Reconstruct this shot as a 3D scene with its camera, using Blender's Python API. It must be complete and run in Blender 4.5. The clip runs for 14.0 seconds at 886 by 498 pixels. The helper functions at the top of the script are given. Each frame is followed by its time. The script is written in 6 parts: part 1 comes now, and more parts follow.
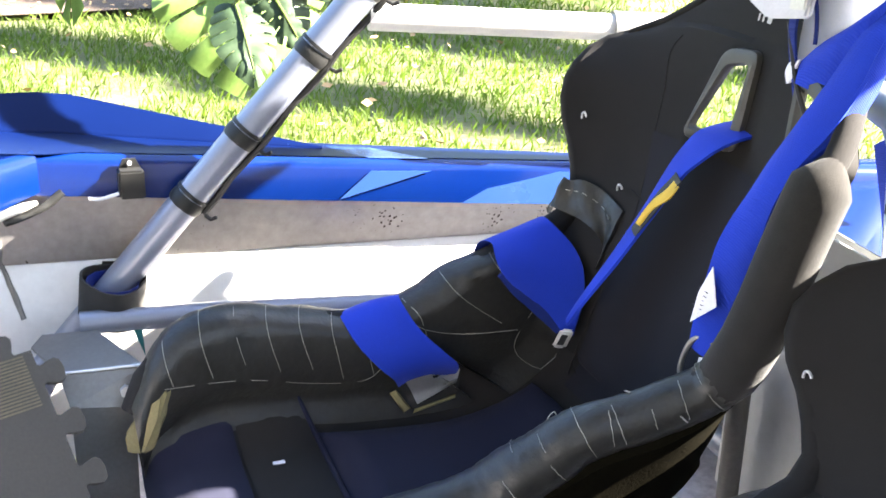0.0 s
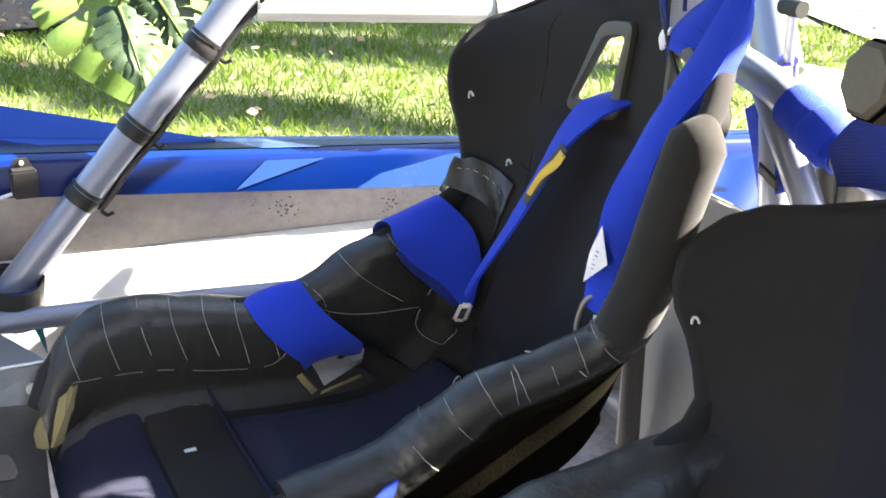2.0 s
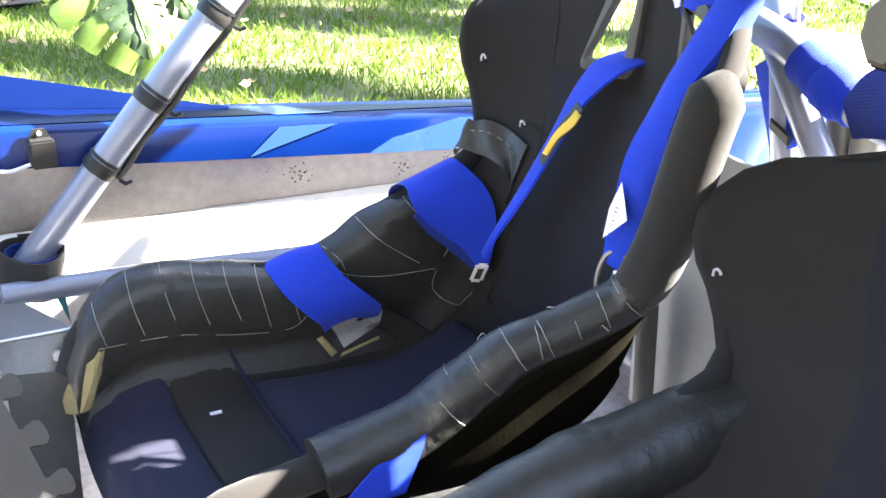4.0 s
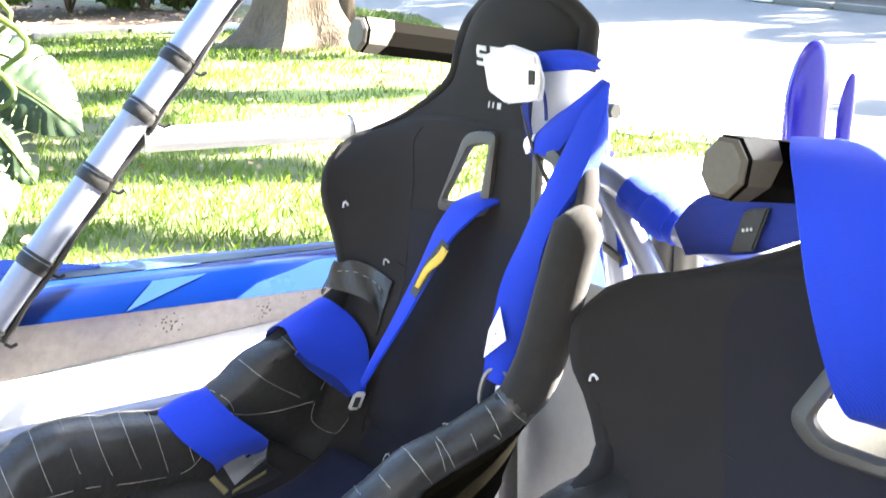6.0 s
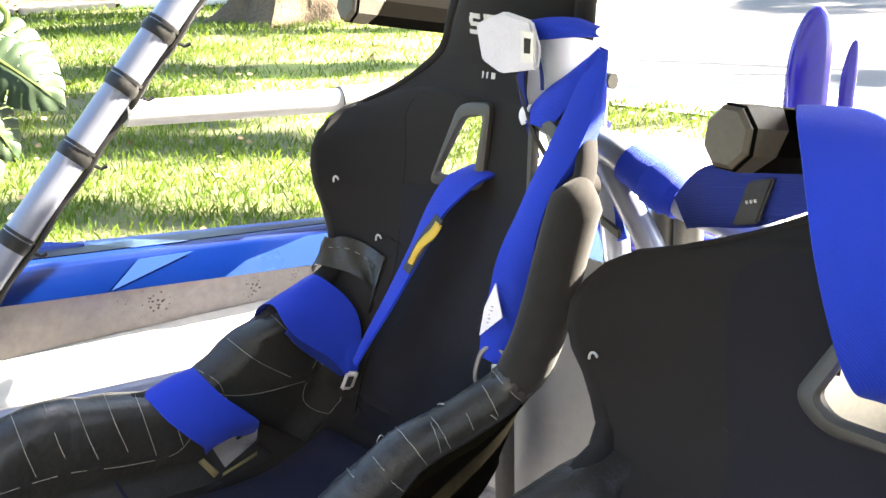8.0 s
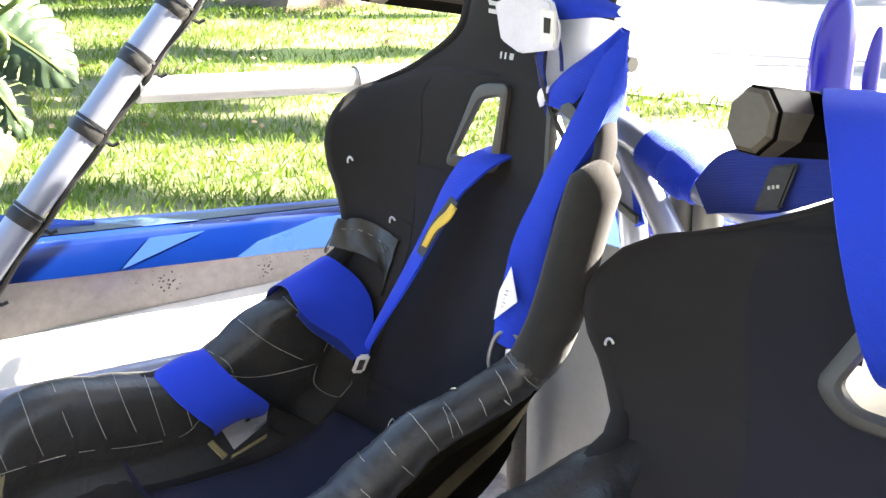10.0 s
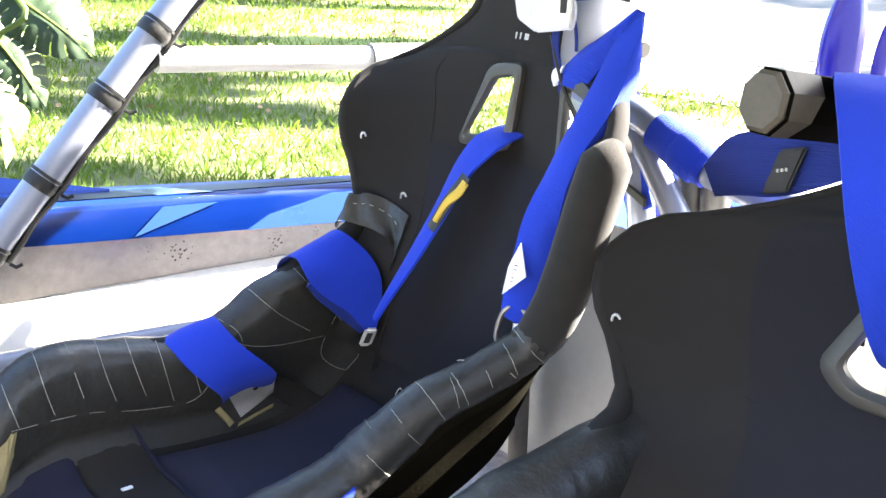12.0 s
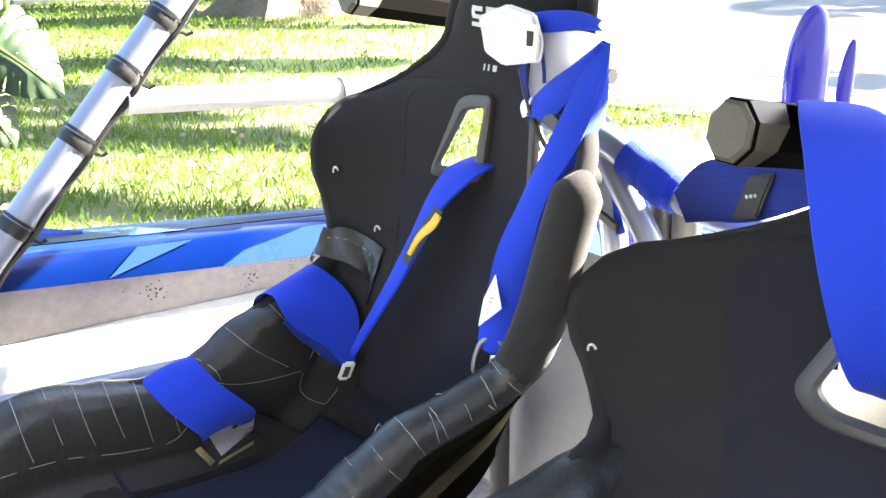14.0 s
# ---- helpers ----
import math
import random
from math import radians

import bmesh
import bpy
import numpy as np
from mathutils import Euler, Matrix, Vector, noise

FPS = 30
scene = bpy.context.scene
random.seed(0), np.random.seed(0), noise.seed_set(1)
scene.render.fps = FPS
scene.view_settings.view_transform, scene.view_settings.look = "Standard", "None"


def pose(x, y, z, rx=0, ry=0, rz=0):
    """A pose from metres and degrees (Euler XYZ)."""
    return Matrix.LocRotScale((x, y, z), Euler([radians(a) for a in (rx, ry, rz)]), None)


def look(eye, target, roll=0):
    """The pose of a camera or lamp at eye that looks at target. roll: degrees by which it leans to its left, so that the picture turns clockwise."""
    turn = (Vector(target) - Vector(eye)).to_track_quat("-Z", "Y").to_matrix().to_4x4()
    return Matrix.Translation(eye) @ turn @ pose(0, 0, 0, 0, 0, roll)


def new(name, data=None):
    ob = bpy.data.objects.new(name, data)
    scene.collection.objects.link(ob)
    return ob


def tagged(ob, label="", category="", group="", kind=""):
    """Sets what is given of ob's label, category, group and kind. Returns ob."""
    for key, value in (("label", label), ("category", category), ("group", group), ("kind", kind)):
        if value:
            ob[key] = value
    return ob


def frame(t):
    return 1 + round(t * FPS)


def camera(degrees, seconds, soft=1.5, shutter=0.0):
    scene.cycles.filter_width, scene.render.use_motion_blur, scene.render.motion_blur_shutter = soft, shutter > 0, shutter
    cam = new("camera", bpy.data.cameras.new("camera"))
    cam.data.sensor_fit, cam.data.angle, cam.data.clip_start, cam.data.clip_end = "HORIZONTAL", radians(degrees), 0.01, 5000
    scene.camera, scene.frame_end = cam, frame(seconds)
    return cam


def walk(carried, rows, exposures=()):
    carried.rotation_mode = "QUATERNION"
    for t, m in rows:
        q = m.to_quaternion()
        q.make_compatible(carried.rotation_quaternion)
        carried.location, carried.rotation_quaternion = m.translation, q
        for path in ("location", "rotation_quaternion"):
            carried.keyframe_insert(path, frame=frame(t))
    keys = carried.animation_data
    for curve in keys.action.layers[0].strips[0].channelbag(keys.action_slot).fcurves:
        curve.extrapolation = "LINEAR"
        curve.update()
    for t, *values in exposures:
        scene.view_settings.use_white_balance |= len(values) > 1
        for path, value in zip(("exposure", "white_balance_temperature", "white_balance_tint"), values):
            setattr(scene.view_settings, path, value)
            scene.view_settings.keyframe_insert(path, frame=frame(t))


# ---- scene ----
from mathutils.bvhtree import BVHTree

cam = camera(40.5, 14.0, soft=1.5, shutter=0.3)
PATH = [
    (0, (0.1954, 0.2822, 1.4549), (-0.4368, 2.0124, 0.6760), 1.33),
    (0.5, (0.1852, 0.2643, 1.4644), (-0.4289, 2.0223, 0.7349), -0.63),
    (1, (0.1494, 0.2450, 1.4747), (-0.5114, 1.9916, 0.7588), -0.49),
    (1.5, (0.1935, 0.2492, 1.4443), (-0.3796, 2.0176, 0.7065), -1.62),
    (2, (0.2042, 0.2255, 1.4272), (-0.2582, 2.0183, 0.6708), 0.31),
    (2.2, (0.2083, 0.2162, 1.4158), (-0.2362, 2.0080, 0.6464), 0.37),
    (4.3, (0.1427, 0.1738, 1.4227), (-0.2834, 1.9572, 0.6241), -0.83),
    (4.5, (0.0881, 0.1253, 1.4213), (-0.1971, 1.9728, 0.7104), -1.03),
    (5, (0.0284, 0.0490, 1.4184), (-0.0175, 1.9175, 0.7066), -1.05),
    (5.5, (0.0232, 0.0307, 1.4378), (-0.0117, 1.9105, 0.7560), -1.43),
    (6, (0.0031, 0.0103, 1.4857), (-0.0216, 1.9183, 0.8868), -0.68),
    (6.5, (0.0000, 0.0000, 1.5000), (0.0002, 1.9267, 0.9637), 0.00),
    (7, (0.0053, 0.0152, 1.4954), (-0.0094, 1.9388, 0.9480), -0.38),
    (7.5, (0.0035, 0.0395, 1.4749), (-0.0091, 1.9436, 0.8630), -1.01),
    (9.8, (-0.0038, 0.0818, 1.4658), (-0.0266, 1.9680, 0.8011), -0.73),
    (10, (-0.0038, 0.0795, 1.4553), (-0.0360, 1.9682, 0.7982), -0.34),
    (10.5, (-0.0086, 0.0748, 1.4529), (-0.0314, 1.9589, 0.7825), 0.25),
    (11, (-0.0398, 0.0642, 1.4439), (-0.0639, 1.9533, 0.7876), 1.90),
    (11.5, (-0.0293, 0.0557, 1.4329), (-0.0573, 1.9412, 0.7664), 1.67),
    (12, (-0.0200, 0.0465, 1.4357), (-0.0490, 1.9329, 0.7720), 1.39),
    (12.5, (-0.0097, 0.0530, 1.4434), (-0.0292, 1.9374, 0.7734), 1.64),
    (13, (-0.0091, 0.0463, 1.4660), (-0.0079, 1.9412, 0.8263), 1.45),
    (13.5, (-0.0038, 0.0456, 1.4644), (-0.0121, 1.9415, 0.8278), 0.92),
    (14, (-0.0141, 0.0500, 1.4634), (-0.0085, 1.9441, 0.8215), -0.08),
]
walk(cam, [(t, look(eye, target, roll)) for t, eye, target, roll in PATH], [(0.0, 4.56, 6450, 11), (0.5, 4.40, 6450, 11), (1.0, 4.0, 6650, 10), (1.5, 4.06, 6650, 10), (2.2, 4.36, 6550, 10), (4.3, 4.93, 6350, 11), (5.5, 5.10, 6350, 11), (6.5, 4.88, 6450, 10), (7.5, 4.48, 6950, 10), (10.5, 4.68, 6550, 11), (12.5, 4.88, 6450, 11), (14.0, 4.88, 6450, 11)])

# ---- light ----
SUN_DIR = Vector((0.937 * 0.829, 0.351 * 0.829, 0.559)).normalized()          # towards the sun
world = bpy.data.worlds.new("sky")
scene.world = world
world.use_nodes = True
sky = world.node_tree.nodes.new("ShaderNodeTexSky")
sky.sky_type, sky.sun_disc = "NISHITA", False
sky.sun_elevation = math.asin(SUN_DIR.z)
sky.sun_rotation = math.atan2(SUN_DIR.x, SUN_DIR.y)
world.node_tree.links.new(sky.outputs[0], world.node_tree.nodes["Background"].inputs[0])
world.node_tree.nodes["Background"].inputs[1].default_value = 0.052
sun = new("sun", bpy.data.lights.new("sun", "SUN"))
sun.data.energy, sun.data.angle, sun.data.color = 5.0, radians(0.6), (1.0, 0.93, 0.82)
sun.matrix_world = look(SUN_DIR * 40, (0, 0, 0))


# ---- materials ----
def node(nt, kind, **values):
    n = nt.nodes.new(kind)
    for key, v in values.items():
        n.inputs[key].default_value = v
    return n


def material(name, base, second=None, rough=0.6, metal=0.0, scale=20.0, fine=200.0, bump=0.2, spread=0.5, coat=0.0, sheen=0.0, rough2=None, specular=0.5, stretch=None, dist=0.002):
    """Two scales of noise between two colours, uneven gloss and a fine relief."""
    m = bpy.data.materials.new(name)
    m.use_nodes = True
    nt = m.node_tree
    bsdf = nt.nodes["Principled BSDF"]
    second = second or tuple(c * 0.7 for c in base)
    geo = nt.nodes.new("ShaderNodeNewGeometry")
    src = geo.outputs["Position"]
    if stretch:
        mp = nt.nodes.new("ShaderNodeMapping")
        mp.inputs["Scale"].default_value = stretch
        nt.links.new(src, mp.inputs["Vector"])
        src = mp.outputs["Vector"]
    big = node(nt, "ShaderNodeTexNoise", Scale=scale, Detail=5.0, Roughness=0.6)
    small = node(nt, "ShaderNodeTexNoise", Scale=fine, Detail=3.0, Roughness=0.6)
    nt.links.new(src, big.inputs["Vector"])
    nt.links.new(src, small.inputs["Vector"])
    mixer = nt.nodes.new("ShaderNodeMath")
    mixer.operation = "MULTIPLY_ADD"
    nt.links.new(small.outputs["Fac"], mixer.inputs[0])
    mixer.inputs[1].default_value = 0.5
    half = nt.nodes.new("ShaderNodeMath")
    half.operation = "MULTIPLY"
    nt.links.new(big.outputs["Fac"], half.inputs[0])
    half.inputs[1].default_value = 0.5
    nt.links.new(half.outputs[0], mixer.inputs[2])
    ramp = nt.nodes.new("ShaderNodeValToRGB")
    ramp.color_ramp.elements[0].position, ramp.color_ramp.elements[1].position = 0.5 - spread / 2, 0.5 + spread / 2
    ramp.color_ramp.elements[0].color, ramp.color_ramp.elements[1].color = (*second, 1), (*base, 1)
    nt.links.new(mixer.outputs[0], ramp.inputs[0])
    nt.links.new(ramp.outputs[0], bsdf.inputs["Base Color"])
    rr = nt.nodes.new("ShaderNodeMapRange")
    rr.inputs["To Min"].default_value, rr.inputs["To Max"].default_value = rough, rough2 if rough2 is not None else min(1, rough * 1.35)
    nt.links.new(big.outputs["Fac"], rr.inputs["Value"])
    nt.links.new(rr.outputs[0], bsdf.inputs["Roughness"])
    bsdf.inputs["Metallic"].default_value = metal
    bsdf.inputs["Coat Weight"].default_value = coat
    bsdf.inputs["Sheen Weight"].default_value = sheen
    bsdf.inputs["Specular IOR Level"].default_value = specular
    if bump:
        b = node(nt, "ShaderNodeBump", Strength=bump, Distance=dist)
        nt.links.new(mixer.outputs[0], b.inputs["Height"])
        nt.links.new(b.outputs[0], bsdf.inputs["Normal"])
    return m


FABRIC = material("black_seat_cloth", (0.0190, 0.0174, 0.0166), (0.0122, 0.0112, 0.0106), 0.92, scale=14, fine=900, bump=0.3, sheen=0.03, specular=0.15)
BOLSTER = material("worn_black_bolster_cloth", (0.020, 0.018, 0.016), (0.010, 0.009, 0.008), 0.9, scale=30, fine=700, bump=0.4, sheen=0.07, spread=0.4, specular=0.2)
CUSHION = material("navy_seat_cloth", (0.012, 0.013, 0.028), (0.0075, 0.008, 0.018), 0.92, scale=14, fine=900, bump=0.25, sheen=0.03, specular=0.2)
CENTRE = material("navy_black_centre_cloth", (0.0130, 0.0126, 0.0160), (0.0088, 0.0085, 0.0112), 0.92, scale=14, fine=900, bump=0.3, sheen=0.03, specular=0.2)
LEATHER = material("worn_black_leather", (0.0240, 0.0228, 0.0195), (0.010, 0.0095, 0.0082), 0.36, scale=26, fine=110, bump=0.35, spread=0.6, dist=0.006, specular=0.42)
SHELL = material("black_fibreglass_shell", (0.014, 0.013, 0.012), (0.008, 0.007, 0.006), 0.55, scale=12, fine=300, bump=0.1)
KHAKI = material("bare_khaki_foam", (0.20, 0.17, 0.075), (0.12, 0.10, 0.05), 0.85, scale=25, fine=300, bump=0.4)
TRIM = material("grey_plastic_trim", (0.052, 0.049, 0.041), (0.032, 0.030, 0.025), 0.5, scale=40, fine=400, bump=0.15)
STITCH = material("white_thread", (0.42, 0.40, 0.35), (0.18, 0.17, 0.15), 0.7, scale=60, fine=500, bump=0.2)


def webbing(name, base, second):
    """Woven band: fine ribs on top of uneven dye."""
    m = material(name, base, second, 0.66, scale=18, fine=420, bump=0.15, sheen=0.04, specular=0.25)
    nt = m.node_tree
    bsdf = nt.nodes["Principled BSDF"]
    geo = nt.nodes["Geometry"]
    w = node(nt, "ShaderNodeTexWave", Scale=170.0, Distortion=1.5)
    w.bands_direction = "DIAGONAL"
    nt.links.new(geo.outputs["Position"], w.inputs["Vector"])
    b = node(nt, "ShaderNodeBump", Strength=0.4, Distance=0.001)
    nt.links.new(w.outputs["Fac"], b.inputs["Height"])
    nt.links.new(b.outputs[0], bsdf.inputs["Normal"])
    return m


BLUE_WEB = webbing("blue_harness_webbing", (0.006, 0.034, 0.40), (0.005, 0.025, 0.31))
BLUE_DARK = webbing("dark_blue_webbing", (0.007, 0.020, 0.16), (0.005, 0.014, 0.12))
BLACK_WEB = material("black_webbing", (0.012, 0.012, 0.012), (0.02, 0.02, 0.019), 0.6, scale=60, fine=600, bump=0.4)
STEEL = material("bright_steel", (0.66, 0.65, 0.63), (0.50, 0.49, 0.48), 0.38, metal=0.85, scale=40, fine=300, bump=0.1)
# Sun on the sill is put into this paler, less metallic alloy colour.
SUNLIT_ALU = material("sun_whitened_aluminium", (0.74, 0.73, 0.70), (0.56, 0.55, 0.53), 0.40, metal=0.25, scale=7, fine=80, bump=0.15, spread=0.7)
ALU = material("brushed_aluminium_panel", (0.76, 0.74, 0.76), (0.30, 0.28, 0.30), 0.18, metal=0.65, scale=13, fine=70, bump=0.3, spread=0.45, rough2=0.62)


def stained_alloy():
    """Satin alloy sheet, dull and brownish, with dark pin-prick spots in drifts."""
    m = material("stained_satin_alloy", (0.50, 0.465, 0.435), (0.29, 0.265, 0.24), 0.24, metal=0.75, scale=5, fine=60, bump=0.12, spread=0.5, rough2=0.58)
    nt = m.node_tree
    bsdf, ramp, geo = nt.nodes["Principled BSDF"], nt.nodes["Color Ramp"], nt.nodes["Geometry"]
    spots = node(nt, "ShaderNodeTexVoronoi", Scale=150.0)
    drift = node(nt, "ShaderNodeTexNoise", Scale=9.0, Detail=2.0)
    for n in (spots, drift):
        nt.links.new(geo.outputs["Position"], n.inputs["Vector"])
    size = nt.nodes.new("ShaderNodeMapRange")
    size.inputs["From Min"].default_value, size.inputs["From Max"].default_value = 0.50, 0.72
    size.inputs["To Min"].default_value, size.inputs["To Max"].default_value = 0.0, 0.42
    nt.links.new(drift.outputs["Fac"], size.inputs["Value"])
    within = nt.nodes.new("ShaderNodeMath")
    within.operation = "LESS_THAN"
    nt.links.new(spots.outputs["Distance"], within.inputs[0])
    nt.links.new(size.outputs[0], within.inputs[1])
    mix = nt.nodes.new("ShaderNodeMixRGB")
    mix.inputs["Color2"].default_value = (0.07, 0.05, 0.045, 1)
    nt.links.new(within.outputs[0], mix.inputs["Fac"])
    nt.links.new(ramp.outputs[0], mix.inputs["Color1"])
    nt.links.new(mix.outputs[0], bsdf.inputs["Base Color"])
    return m


SIDE_ALU = stained_alloy()
PANEL_GREY = material("plain_grey_panel_paint", (0.60, 0.61, 0.60), (0.50, 0.51, 0.50), 0.5, scale=4, fine=60, bump=0.05)
PALE_BAR = material("off_white_bar_paint", (0.62, 0.61, 0.58), (0.50, 0.49, 0.46), 0.4, scale=9, fine=200, bump=0.05)
PRIMER = material("dull_alloy_plate", (0.20, 0.195, 0.18), (0.14, 0.135, 0.125), 0.45, metal=0.6, scale=10, fine=160, bump=0.15)
SILVER = material("silver_grey_tube_paint", (0.195, 0.210, 0.262), (0.165, 0.178, 0.225), 0.30, metal=0.25, scale=10, fine=250, bump=0.05, coat=0.4)
BLACK_RUBBER = material("black_rubber", (0.009, 0.009, 0.0085), (0.015, 0.0145, 0.0135), 0.42, scale=40, fine=300, bump=0.3, specular=0.3)
VELCRO = material("black_hook_and_loop", (0.02, 0.018, 0.016), (0.012, 0.011, 0.010), 0.7, scale=40, fine=700, bump=0.5)
PAD = material("black_hex_padding", (0.0036, 0.0031, 0.0022), (0.0022, 0.0019, 0.0015), 0.9, scale=20, fine=300, bump=0.2, specular=0.02)
DARK_FOAM = material("brown_black_side_foam", (0.0060, 0.0050, 0.0026), (0.0032, 0.0027, 0.0015), 0.95, scale=22, fine=260, bump=0.5, specular=0.02)
CAP = material("dusty_cap_and_sunlit_wedge", (0.080, 0.066, 0.046), (0.035, 0.029, 0.02), 0.5, scale=16, fine=120, bump=0.2, spread=0.7)
PAD_SILVER = material("silver_reflective_cloth", (0.56, 0.56, 0.60), (0.42, 0.42, 0.47), 0.5, scale=40, fine=400, bump=0.2)
LINING = material("pale_strap_lining", (0.66, 0.68, 0.74), (0.54, 0.57, 0.66), 0.7, scale=60, fine=400, bump=0.2)
WHITE_TAG = material("white_label_cloth", (0.68, 0.68, 0.70), (0.56, 0.56, 0.60), 0.7, scale=60, fine=400, bump=0.2)
YELLOW = material("yellow_label", (0.55, 0.36, 0.03), (0.42, 0.27, 0.02), 0.6, scale=60, fine=300, bump=0.1)
GREY_PRINT = material("pale_grey_print", (0.50, 0.49, 0.46), (0.36, 0.35, 0.32), 0.7, scale=80, fine=500, bump=0.1)
DARK_PRINT = material("dark_print", (0.05, 0.05, 0.06), (0.03, 0.03, 0.035), 0.7, scale=80, fine=500, bump=0.1)
MAT_FOAM = material("grey_foam_mat", (0.058, 0.052, 0.043), (0.040, 0.036, 0.030), 0.8, scale=14, fine=240, bump=0.4)
RIB_TAN = material("dusty_tan_foam_ribs", (0.15, 0.125, 0.075), (0.08, 0.068, 0.045), 0.8, scale=30, fine=240, bump=0.3)
TEAL = material("teal_ribbon", (0.01, 0.16, 0.17), (0.008, 0.11, 0.12), 0.6, scale=40, fine=300, bump=0.1)
BLUE_PLASTIC = material("deep_blue_gloss_plastic", (0.014, 0.010, 0.24), (0.010, 0.008, 0.18), 0.16, scale=8, fine=200, bump=0.03, coat=0.6)
RED_LENS = material("red_lamp_lens", (0.45, 0.012, 0.010), (0.3, 0.01, 0.008), 0.2, scale=60, fine=300, bump=0.05)
CLEAR_LENS = material("clear_lamp_lens", (0.75, 0.72, 0.62), (0.55, 0.50, 0.42), 0.12, scale=60, fine=300, bump=0.05)


def body_paint():
    """Glossy metallic blue car paint."""
    return material("metallic_blue_paint", (0.0006, 0.0138, 0.112), (0.0005, 0.0096, 0.080), 0.20, metal=0.2, scale=6, fine=500, bump=0.02, coat=0.3, spread=0.5)


PAINT = body_paint()
PAINT_PALE = material("pale_blue_graphic_paint", (0.034, 0.092, 0.32), (0.027, 0.074, 0.27), 0.24, metal=0.25, scale=6, fine=500, bump=0.02, coat=0.9)
# Darker copy of the blue paint, with dark reflections put into the colour.
PAINT_NAVY = material("blue_paint_dark_reflection", (0.0008, 0.0044, 0.034), (0.0005, 0.0031, 0.024), 0.28, scale=6, fine=500, bump=0.02, specular=0.12)
GRASS = material("lawn_blades", (0.135, 0.185, 0.018), (0.032, 0.076, 0.006), 0.6, scale=0.9, fine=9, bump=0, spread=0.5)
def see_through(m, share):
    """Thin leaves let part of the light through."""
    nt = m.node_tree
    bsdf, out = nt.nodes["Principled BSDF"], nt.nodes["Material Output"]
    ramp = nt.nodes["Color Ramp"]
    tr, mix = nt.nodes.new("ShaderNodeBsdfTranslucent"), nt.nodes.new("ShaderNodeMixShader")
    mix.inputs[0].default_value = share
    nt.links.new(ramp.outputs[0], tr.inputs[0])
    nt.links.new(bsdf.outputs[0], mix.inputs[1])
    nt.links.new(tr.outputs[0], mix.inputs[2])
    nt.links.new(mix.outputs[0], out.inputs[0])


see_through(GRASS, 0.5)
see_through(LINING, 0.6)
LAWN = material("lawn_soil_and_turf", (0.055, 0.075, 0.015), (0.085, 0.070, 0.030), 0.9, scale=1.3, fine=26, bump=0.7, spread=0.4, dist=0.03)
# Paler turf colour that carries the strong sun on the lawn's middle.
SUNLIT_TURF = material("sunlit_pale_turf", (0.25, 0.26, 0.065), (0.085, 0.12, 0.02), 0.95, scale=3, fine=40, bump=0.6, spread=0.5, dist=0.02)
ASPHALT = material("worn_grey_asphalt", (0.14, 0.135, 0.13), (0.10, 0.097, 0.093), 0.85, scale=0.8, fine=60, bump=0.5, dist=0.01)
CONCRETE = material("pale_concrete", (0.42, 0.40, 0.36), (0.28, 0.27, 0.25), 0.85, scale=3, fine=60, bump=0.4, dist=0.006)
LITTER = material("leaf_litter_soil", (0.105, 0.066, 0.042), (0.03, 0.020, 0.013), 0.95, scale=4, fine=40, bump=1.0, dist=0.03)
SAND = material("pale_sandy_verge", (0.46, 0.42, 0.34), (0.33, 0.30, 0.23), 0.95, scale=3, fine=50, bump=0.5, dist=0.01)
MULCH = material("dark_mulch", (0.05, 0.04, 0.03), (0.022, 0.018, 0.013), 0.95, scale=4, fine=40, bump=1.0, dist=0.03)
DRY_LEAF = material("dry_fallen_leaves", (0.34, 0.23, 0.11), (0.17, 0.10, 0.045), 0.8, scale=6, fine=60, bump=0.2)
BARK = material("rough_grey_bark", (0.125, 0.085, 0.046), (0.030, 0.020, 0.011), 0.9, scale=6, fine=40, bump=1.0, stretch=(1, 1, 0.3), dist=0.03)
PALE_BARK = material("pale_bark", (0.26, 0.23, 0.18), (0.12, 0.10, 0.08), 0.9, scale=8, fine=50, bump=0.8, stretch=(1, 1, 0.5), dist=0.02)
LEAF = material("shrub_leaves", (0.14, 0.21, 0.034), (0.045, 0.10, 0.016), 0.45, scale=5, fine=30, bump=0.1)
# Shrub leaf colour darkened to carry the shade over the garden.
LEAF_SHADE = material("shaded_garden_leaves", (0.05, 0.085, 0.018), (0.02, 0.04, 0.009), 0.5, scale=5, fine=30, bump=0.1)
LEAF_PALE = material("yellowish_shrub_leaves", (0.15, 0.19, 0.035), (0.07, 0.11, 0.02), 0.5, scale=5, fine=30, bump=0.1)
MONSTERA = material("big_split_leaf", (0.22, 0.32, 0.085), (0.11, 0.20, 0.04), 0.3, scale=16, fine=120, bump=0.25, specular=0.6)
for leaf_material in (LEAF, LEAF_SHADE, LEAF_PALE, MONSTERA):
    see_through(leaf_material, 0.42)
# Darker copy of the split leaf, with shade put into the colour.
MONSTERA_SHADE = material("shaded_split_leaf", (0.030, 0.052, 0.022), (0.014, 0.027, 0.011), 0.5, scale=16, fine=120, bump=0.25, specular=0.25)
see_through(MONSTERA_SHADE, 0.1)
DARK_WALL = material("dark_grey_wall_paint", (0.075, 0.08, 0.085), (0.055, 0.06, 0.064), 0.85, scale=3, fine=40, bump=0.3)
WHITE_PAINT = material("white_kerb_paint", (0.70, 0.69, 0.66), (0.52, 0.51, 0.48), 0.8, scale=5, fine=60, bump=0.3)
